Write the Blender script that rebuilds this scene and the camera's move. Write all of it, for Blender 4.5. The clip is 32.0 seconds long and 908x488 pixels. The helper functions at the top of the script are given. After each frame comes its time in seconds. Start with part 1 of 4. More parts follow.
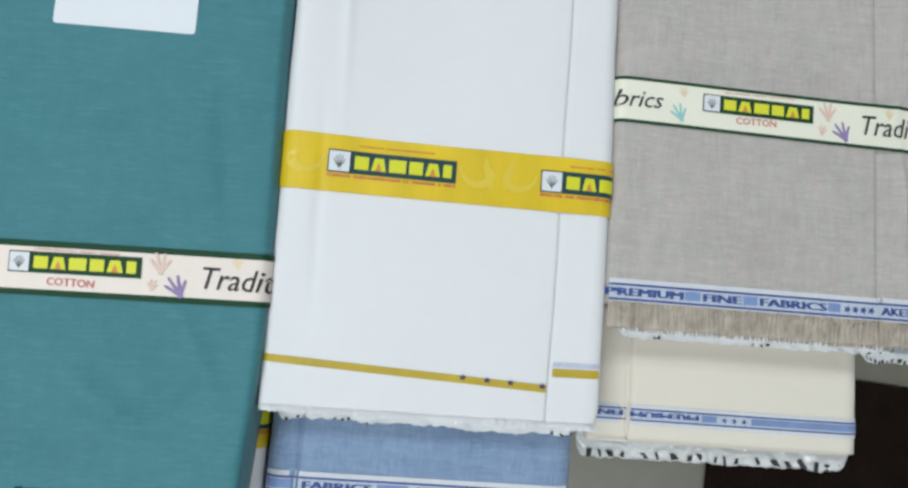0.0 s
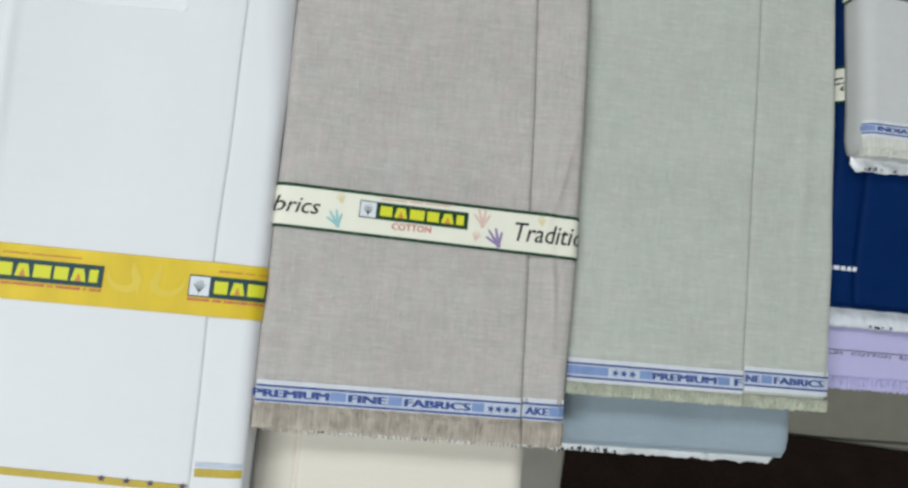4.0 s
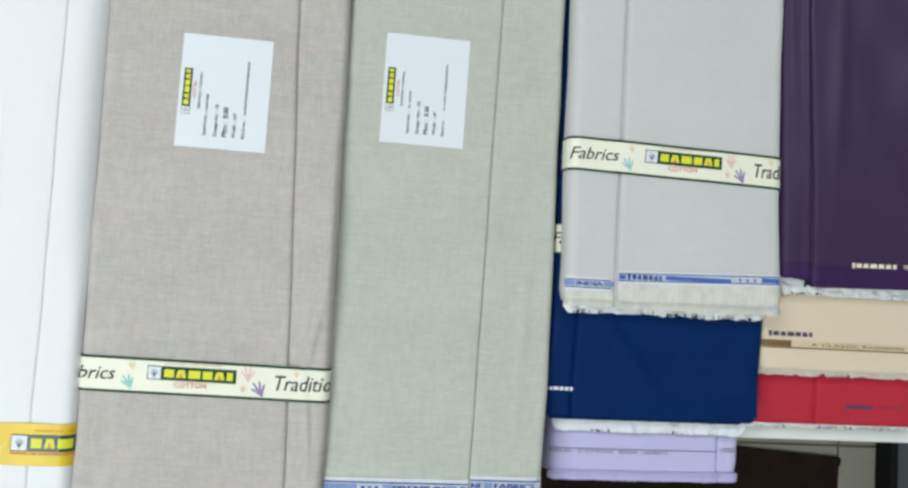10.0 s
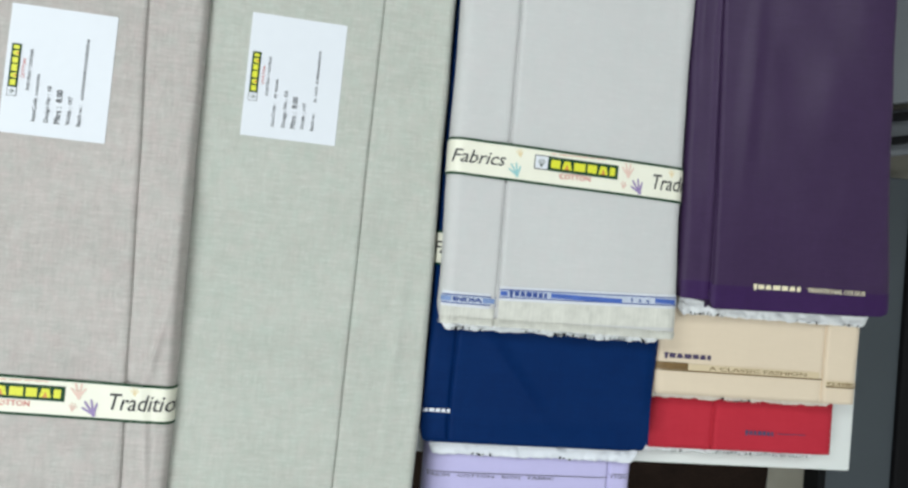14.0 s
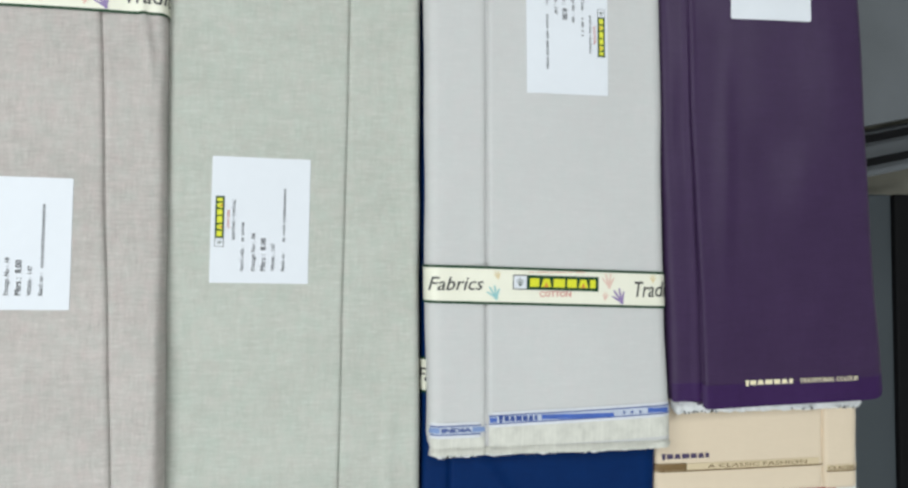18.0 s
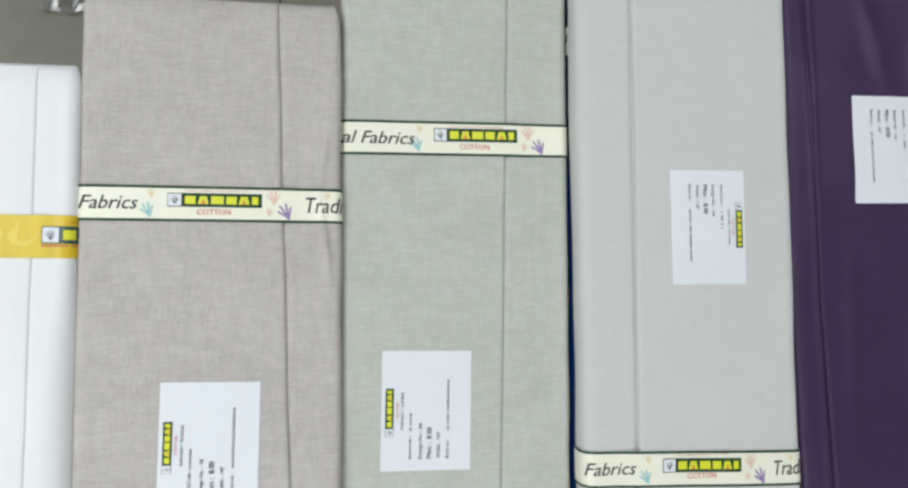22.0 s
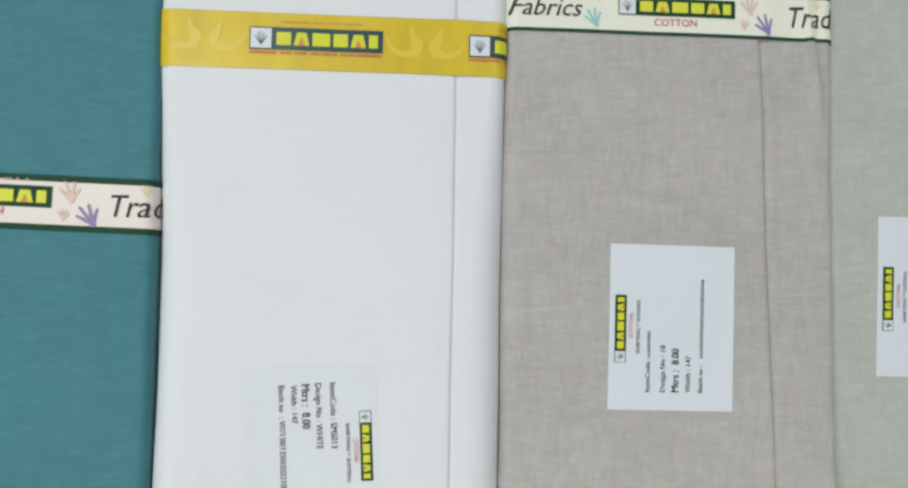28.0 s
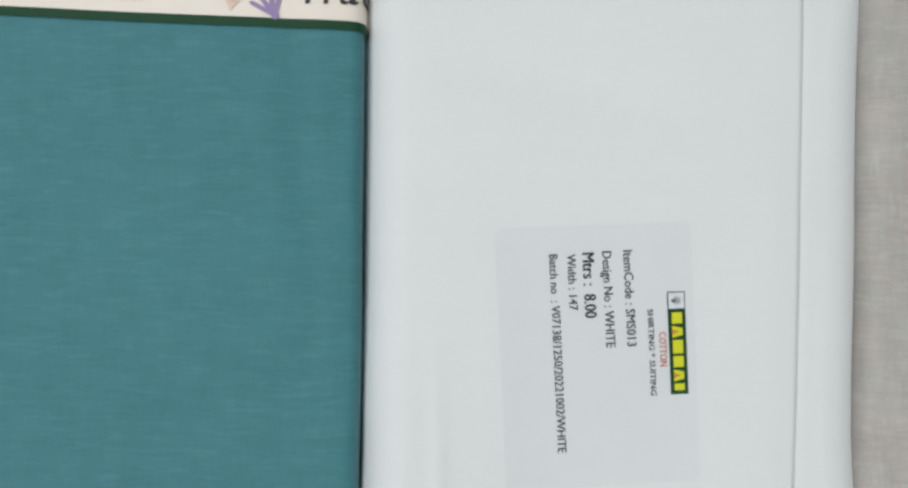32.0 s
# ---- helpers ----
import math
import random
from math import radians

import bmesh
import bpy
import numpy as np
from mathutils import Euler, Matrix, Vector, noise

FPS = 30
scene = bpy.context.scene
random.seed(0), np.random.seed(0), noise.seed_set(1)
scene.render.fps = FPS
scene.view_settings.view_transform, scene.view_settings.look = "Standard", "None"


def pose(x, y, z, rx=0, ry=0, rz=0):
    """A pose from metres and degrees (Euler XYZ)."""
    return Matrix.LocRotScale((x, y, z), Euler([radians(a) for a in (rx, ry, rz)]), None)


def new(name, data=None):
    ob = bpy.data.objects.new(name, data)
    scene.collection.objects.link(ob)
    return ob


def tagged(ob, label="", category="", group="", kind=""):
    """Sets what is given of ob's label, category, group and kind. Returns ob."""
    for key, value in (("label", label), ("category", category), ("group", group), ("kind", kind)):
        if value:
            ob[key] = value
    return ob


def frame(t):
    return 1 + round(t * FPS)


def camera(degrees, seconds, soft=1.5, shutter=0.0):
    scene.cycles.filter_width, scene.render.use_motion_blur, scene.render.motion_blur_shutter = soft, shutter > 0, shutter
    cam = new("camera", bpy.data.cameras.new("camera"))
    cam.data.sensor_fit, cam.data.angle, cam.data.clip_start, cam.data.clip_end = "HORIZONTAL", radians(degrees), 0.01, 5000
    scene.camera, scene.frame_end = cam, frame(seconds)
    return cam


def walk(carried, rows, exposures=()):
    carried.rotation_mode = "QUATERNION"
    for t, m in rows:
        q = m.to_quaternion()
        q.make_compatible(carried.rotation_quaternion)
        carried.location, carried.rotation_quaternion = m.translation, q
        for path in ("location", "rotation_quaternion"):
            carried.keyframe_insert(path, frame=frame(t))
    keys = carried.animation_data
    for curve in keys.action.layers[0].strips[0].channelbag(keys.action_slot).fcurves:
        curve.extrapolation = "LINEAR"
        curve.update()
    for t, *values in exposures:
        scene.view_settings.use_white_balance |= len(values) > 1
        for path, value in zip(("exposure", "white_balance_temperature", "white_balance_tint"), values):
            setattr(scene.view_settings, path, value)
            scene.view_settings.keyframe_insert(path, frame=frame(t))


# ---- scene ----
# ---- camera ----
cam = camera(66.94, 32.0, soft=2.6)
PATH = [
    (0, -0.2510, -0.1511, 1.2504, 5.69, -3.80, 4.25),
    (0.5, -0.2331, -0.1482, 1.2569, 6.14, -4.53, 3.83),
    (1, -0.2027, -0.1387, 1.2643, 6.82, -5.53, 3.83),
    (1.5, -0.1824, -0.1211, 1.2708, 7.12, -5.95, 4.06),
    (2, -0.1730, -0.1098, 1.2730, 7.09, -5.79, 4.02),
    (2.5, -0.1460, -0.1002, 1.2756, 6.81, -6.06, 4.00),
    (3, -0.1105, -0.0985, 1.2791, 7.77, -6.26, 4.45),
    (3.5, -0.0823, -0.0821, 1.2866, 6.98, -6.06, 4.67),
    (4, -0.0546, -0.0777, 1.2910, 6.49, -6.35, 4.76),
    (4.5, -0.0364, -0.0581, 1.2934, 5.90, -6.76, 4.80),
    (6.5, 0.0298, 0.0203, 1.3176, 3.35, -7.26, 3.48),
    (7, 0.0537, 0.0254, 1.3355, 3.37, -6.52, 2.80),
    (7.5, 0.0627, 0.0266, 1.3514, 3.02, -6.35, 2.27),
    (8, 0.0779, 0.0444, 1.3752, 2.88, -5.97, 2.34),
    (8.5, 0.0896, 0.0566, 1.3907, 2.45, -5.74, 2.65),
    (9, 0.0987, 0.0645, 1.4085, 2.54, -5.79, 2.72),
    (9.5, 0.1054, 0.0792, 1.4188, 2.79, -5.67, 2.63),
    (10, 0.1200, 0.0889, 1.4435, 2.68, -5.94, 3.13),
    (10.5, 0.1226, 0.0982, 1.4594, 2.87, -6.21, 3.64),
    (11, 0.1221, 0.1070, 1.4617, 2.84, -6.28, 3.81),
    (11.5, 0.1192, 0.0998, 1.4625, 2.84, -7.39, 4.36),
    (12, 0.1175, 0.1106, 1.4654, 2.27, -8.37, 4.98),
    (12.5, 0.1286, 0.1176, 1.4597, 2.09, -8.81, 5.30),
    (13, 0.1563, 0.1220, 1.4532, 1.39, -8.88, 5.31),
    (13.5, 0.1901, 0.1318, 1.4303, 0.35, -8.47, 5.18),
    (14, 0.2113, 0.1259, 1.3987, 0.43, -8.15, 4.96),
    (14.5, 0.2285, 0.1317, 1.3779, -0.31, -7.97, 4.94),
    (16.5, 0.2462, 0.1502, 1.3657, -0.58, -6.87, 4.95),
    (17, 0.2357, 0.1795, 1.3705, -0.43, -6.65, 4.94),
    (17.5, 0.2205, 0.2055, 1.3746, 0.73, -7.21, 3.76),
    (18, 0.2167, 0.2235, 1.3892, 1.94, -8.99, 0.02),
    (18.5, 0.2015, 0.2438, 1.4006, 2.33, -9.54, -0.66),
    (19, 0.1694, 0.2836, 1.4005, 2.76, -9.29, -0.35),
    (19.5, 0.1516, 0.3112, 1.4091, 2.76, -9.44, -0.19),
    (20, 0.1414, 0.3284, 1.4233, 2.94, -9.29, -0.21),
    (20.5, 0.1259, 0.3467, 1.4325, 3.54, -8.90, -0.24),
    (21, 0.1138, 0.3630, 1.4301, 3.24, -9.13, -0.22),
    (21.5, 0.1096, 0.3626, 1.4214, 3.15, -9.05, -0.22),
    (22, 0.0806, 0.3729, 1.4101, 3.00, -8.91, -0.20),
    (22.5, 0.0544, 0.3716, 1.3974, 3.01, -8.66, 0.06),
    (23, 0.0317, 0.3709, 1.3766, 2.87, -7.81, 0.16),
    (23.5, 0.0074, 0.3656, 1.3605, 3.41, -7.34, -0.08),
    (24, -0.0102, 0.3550, 1.3540, 3.18, -7.14, -0.15),
    (24.5, -0.0361, 0.3338, 1.3418, 2.89, -6.71, -0.15),
    (25, -0.0591, 0.3263, 1.3302, 2.98, -6.00, -0.18),
    (25.5, -0.0808, 0.3147, 1.3172, 2.55, -5.52, 0.19),
    (27.5, -0.1650, 0.2876, 1.2496, 2.20, -3.80, 0.69),
    (28, -0.1819, 0.2762, 1.2415, 1.88, -3.07, 0.87),
    (28.5, -0.2038, 0.2635, 1.2328, 1.97, -2.91, 0.87),
    (29, -0.2206, 0.2543, 1.2152, 2.04, -2.52, 0.88),
    (29.5, -0.2335, 0.2482, 1.2068, 1.89, -2.46, 0.88),
    (30, -0.2523, 0.2398, 1.1929, 2.13, -1.85, 0.81),
    (30.5, -0.2729, 0.2339, 1.1739, 1.49, -1.80, 0.81),
    (31, -0.2886, 0.2240, 1.1572, 1.81, -1.87, 0.82),
    (31.5, -0.3025, 0.2141, 1.1295, 1.47, -2.20, 0.96),
    (32, -0.3060, 0.2110, 1.1044, -0.26, -1.64, 0.46),
]
EXPOSURES = [(0.0, -0.18, 6320, 9), (3.0, -0.17, 6400, 10), (7.0, 0.02, 6420, 8), (10.0, 0.12, 6430, 8), (14.0, 0.25, 6440, 8.5), (17.0, 0.26, 6470, 9), (20.0, 0.17, 6510, 10), (22.0, 0.12, 6510, 10), (24.0, -0.012, 6510, 10), (25.0, -0.06, 6510, 10), (29.0, -0.25, 6540, 9), (32.0, -0.29, 6600, 9)]
walk(cam, [(t, pose(x, y, z, rx, ry, rz)) for t, x, y, z, rx, ry, rz in PATH], EXPOSURES)

# ---- light: a bright shop with white ceiling lights ----
world = bpy.data.worlds.new("shop_world")
scene.world = world
world.use_nodes = True
world.node_tree.nodes["Background"].inputs[0].default_value = (0.75, 0.85, 1.0, 1)
world.node_tree.nodes["Background"].inputs[1].default_value = 0.15


def ceiling_lamp(x, y, sx, sy, power, colour=(0.915, 0.972, 0.985)):
    lamp = bpy.data.lights.new("ceiling_light", "AREA")
    lamp.shape, lamp.size, lamp.size_y = "RECTANGLE", sx, sy
    lamp.energy, lamp.color = power, colour
    ob = new("ceiling_light", lamp)
    ob.location = (x, y, 2.74)
    return ob


ceiling_lamp(-1.2, 0.8, 1.2, 0.25, 23)
ceiling_lamp(1.0, 1.1, 1.2, 0.25, 13)
ceiling_lamp(-1.2, -0.9, 1.2, 0.25, 32)
ceiling_lamp(0.9, -1.3, 1.2, 0.25, 15)


# ---- materials ----
def material(name, colour, rough=0.6, metal=0.0, spec=0.5, grain=0.0, scale=60.0, stretch=(1, 1, 1), bump=0.0, sheen=0.0, coat=0.0, alpha=1.0, transmission=0.0):
    """A node material whose colour varies by a coarse and a fine noise, with bump."""
    mat = bpy.data.materials.new(name)
    mat.use_nodes = True
    nodes, links = mat.node_tree.nodes, mat.node_tree.links
    bsdf = nodes["Principled BSDF"]
    bsdf.inputs["Roughness"].default_value = rough
    bsdf.inputs["Metallic"].default_value = metal
    bsdf.inputs["Specular IOR Level"].default_value = spec
    bsdf.inputs["Sheen Weight"].default_value = sheen
    bsdf.inputs["Coat Weight"].default_value = coat
    bsdf.inputs["Alpha"].default_value = alpha
    bsdf.inputs["Transmission Weight"].default_value = transmission
    bsdf.inputs["Base Color"].default_value = (*colour, 1)
    if grain or bump:
        coord = nodes.new("ShaderNodeTexCoord")
        mapping = nodes.new("ShaderNodeMapping")
        mapping.inputs["Scale"].default_value = stretch
        links.new(coord.outputs["Object"], mapping.inputs[0])
        fine = nodes.new("ShaderNodeTexNoise")
        fine.inputs["Scale"].default_value = scale
        fine.inputs["Detail"].default_value = 4
        coarse = nodes.new("ShaderNodeTexNoise")
        coarse.inputs["Scale"].default_value = scale / 12
        links.new(mapping.outputs[0], fine.inputs[0])
        links.new(coord.outputs["Object"], coarse.inputs[0])
        add = nodes.new("ShaderNodeMath")
        add.operation = "ADD"
        links.new(fine.outputs[0], add.inputs[0])
        links.new(coarse.outputs[0], add.inputs[1])
        ramp = nodes.new("ShaderNodeMapRange")
        ramp.inputs["From Min"].default_value, ramp.inputs["From Max"].default_value = 0.6, 1.4
        ramp.inputs["To Min"].default_value, ramp.inputs["To Max"].default_value = 1 - grain, 1 + grain
        links.new(add.outputs[0], ramp.inputs[0])
        mul = nodes.new("ShaderNodeVectorMath")
        mul.operation = "SCALE"
        mul.inputs[0].default_value = colour
        links.new(ramp.outputs[0], mul.inputs["Scale"])
        links.new(mul.outputs[0], bsdf.inputs["Base Color"])
        if bump:
            b = nodes.new("ShaderNodeBump")
            b.inputs["Strength"].default_value, b.inputs["Distance"].default_value = bump, 0.001
            links.new(fine.outputs[0], b.inputs["Height"])
            links.new(b.outputs[0], bsdf.inputs["Normal"])
    return mat


def cloth(name, colour, thread, slub=0.35, flecks=0.0, rough=0.85, sheen=0.15, spec=0.2, relief=0.25, cross=1.0, size=1.0, tint=0.0):
    """Woven cloth: warp and weft threads of uneven thickness, slubs, and slow fading. thread: the colour of the lighter threads; tint: how far the dye drifts to a warmer or cooler shade."""
    mat = bpy.data.materials.new(name)
    mat.use_nodes = True
    nodes, links = mat.node_tree.nodes, mat.node_tree.links
    bsdf = nodes["Principled BSDF"]
    bsdf.inputs["Roughness"].default_value = rough
    bsdf.inputs["Specular IOR Level"].default_value = spec
    bsdf.inputs["Sheen Weight"].default_value = sheen
    bsdf.inputs["Sheen Roughness"].default_value = 0.5
    coord = nodes.new("ShaderNodeTexCoord")

    def streaks(sx, sy, detail, seed):
        m = nodes.new("ShaderNodeMapping")
        m.inputs["Scale"].default_value = (sx / size, sy / size, 40)
        m.inputs["Location"].default_value = (seed, seed * 1.7, seed * 0.3)
        n = nodes.new("ShaderNodeTexNoise")
        n.inputs["Scale"].default_value, n.inputs["Detail"].default_value = 1.0, detail
        n.inputs["Roughness"].default_value = 0.65
        links.new(coord.outputs["Object"], m.inputs[0])
        links.new(m.outputs[0], n.inputs[0])
        return n.outputs[0]

    def math_node(op, a, b):
        m = nodes.new("ShaderNodeMath")
        m.operation = op
        for n, v in enumerate((a, b)):
            if isinstance(v, (int, float)):
                m.inputs[n].default_value = v
            else:
                links.new(v, m.inputs[n])
        return m.outputs[0]

    weft = streaks(120, 720, 3, 1.3)
    warp = streaks(640, 80, 3, 4.1)
    slow = math_node("MULTIPLY", math_node("ADD", streaks(34, 150, 3, 7.7), streaks(130, 40, 3, 5.9)), 0.5)
    patch = streaks(16, 20, 3, 6.3)
    clump = math_node("MULTIPLY", math_node("POWER", streaks(56, 42, 2, 9.1), 2.4), 5.6)
    clump2 = math_node("MULTIPLY", math_node("POWER", streaks(46, 58, 2, 3.3), 2.4), 5.8)
    weft = math_node("ADD", math_node("MULTIPLY", math_node("SUBTRACT", weft, 0.5), clump), 0.5)
    warp = math_node("ADD", math_node("MULTIPLY", math_node("SUBTRACT", warp, 0.5), clump2), 0.5)
    short = math_node("ADD", streaks(62, 430, 3, 2.9), math_node("MULTIPLY", streaks(330, 75, 3, 3.7), cross))
    total = math_node("MULTIPLY", math_node("ADD", weft, math_node("MULTIPLY", warp, cross)), 0.74)
    for layer, share in ((slow, 1.5), (short, 0.6), (patch, 0.75)):
        total = math_node("ADD", total, math_node("MULTIPLY", layer, share))
    mean = 0.5 * (0.74 * (1 + cross) + 1.5 + 0.6 * (1 + cross) + 0.75)
    amount = nodes.new("ShaderNodeMapRange")
    amount.inputs["From Min"].default_value, amount.inputs["From Max"].default_value = mean - 0.42, mean + 0.42
    links.new(total, amount.inputs[0])
    mix = nodes.new("ShaderNodeMix")
    mix.data_type = "RGBA"
    dark = tuple(c * (1 - slub) for c in colour)
    light = tuple(c + (t - c) * slub * 2 for c, t in zip(colour, thread))
    mix.inputs[6].default_value = (*dark, 1)
    mix.inputs[7].default_value = (*light, 1)
    links.new(amount.outputs[0], mix.inputs[0])
    out = mix.outputs[2]
    if flecks:
        spot = math_node("ADD", streaks(70, 380, 3, 2.2), math_node("MULTIPLY", streaks(400, 80, 3, 8.4), cross * 0.6))
        slubs = nodes.new("ShaderNodeMapRange")
        middle = 0.5 + 0.3 * cross
        slubs.inputs["From Min"].default_value, slubs.inputs["From Max"].default_value = middle + 0.02, middle + 0.34
        links.new(spot, slubs.inputs[0])
        spot = slubs.outputs[0]
        lit = nodes.new("ShaderNodeMix")
        lit.data_type = "RGBA"
        links.new(math_node("MULTIPLY", spot, flecks), lit.inputs[0])
        links.new(out, lit.inputs[6])
        lit.inputs[7].default_value = (*thread, 1)
        out = lit.outputs[2]
    if tint:
        drift = nodes.new("ShaderNodeMix")
        drift.data_type = "RGBA"
        drift.inputs[6].default_value = (1 + tint, 1 - tint * 0.5, 1 - tint * 0.2, 1)
        drift.inputs[7].default_value = (1 - tint, 1 + tint * 0.5, 1 + tint * 0.2, 1)
        shade = nodes.new("ShaderNodeMapRange")
        shade.inputs["From Min"].default_value, shade.inputs["From Max"].default_value = 0.32, 0.68
        links.new(math_node("MULTIPLY", math_node("ADD", streaks(70, 90, 3, 11.3), streaks(100, 60, 2, 12.9)), 0.5), shade.inputs[0])
        links.new(shade.outputs[0], drift.inputs[0])
        dyed = nodes.new("ShaderNodeVectorMath")
        dyed.operation = "MULTIPLY"
        links.new(out, dyed.inputs[0])
        links.new(drift.outputs[2], dyed.inputs[1])
        out = dyed.outputs[0]
    links.new(out, bsdf.inputs["Base Color"])
    b = nodes.new("ShaderNodeBump")
    b.inputs["Strength"].default_value, b.inputs["Distance"].default_value = relief, 0.0006
    links.new(total, b.inputs["Height"])
    links.new(b.outputs[0], bsdf.inputs["Normal"])
    return mat


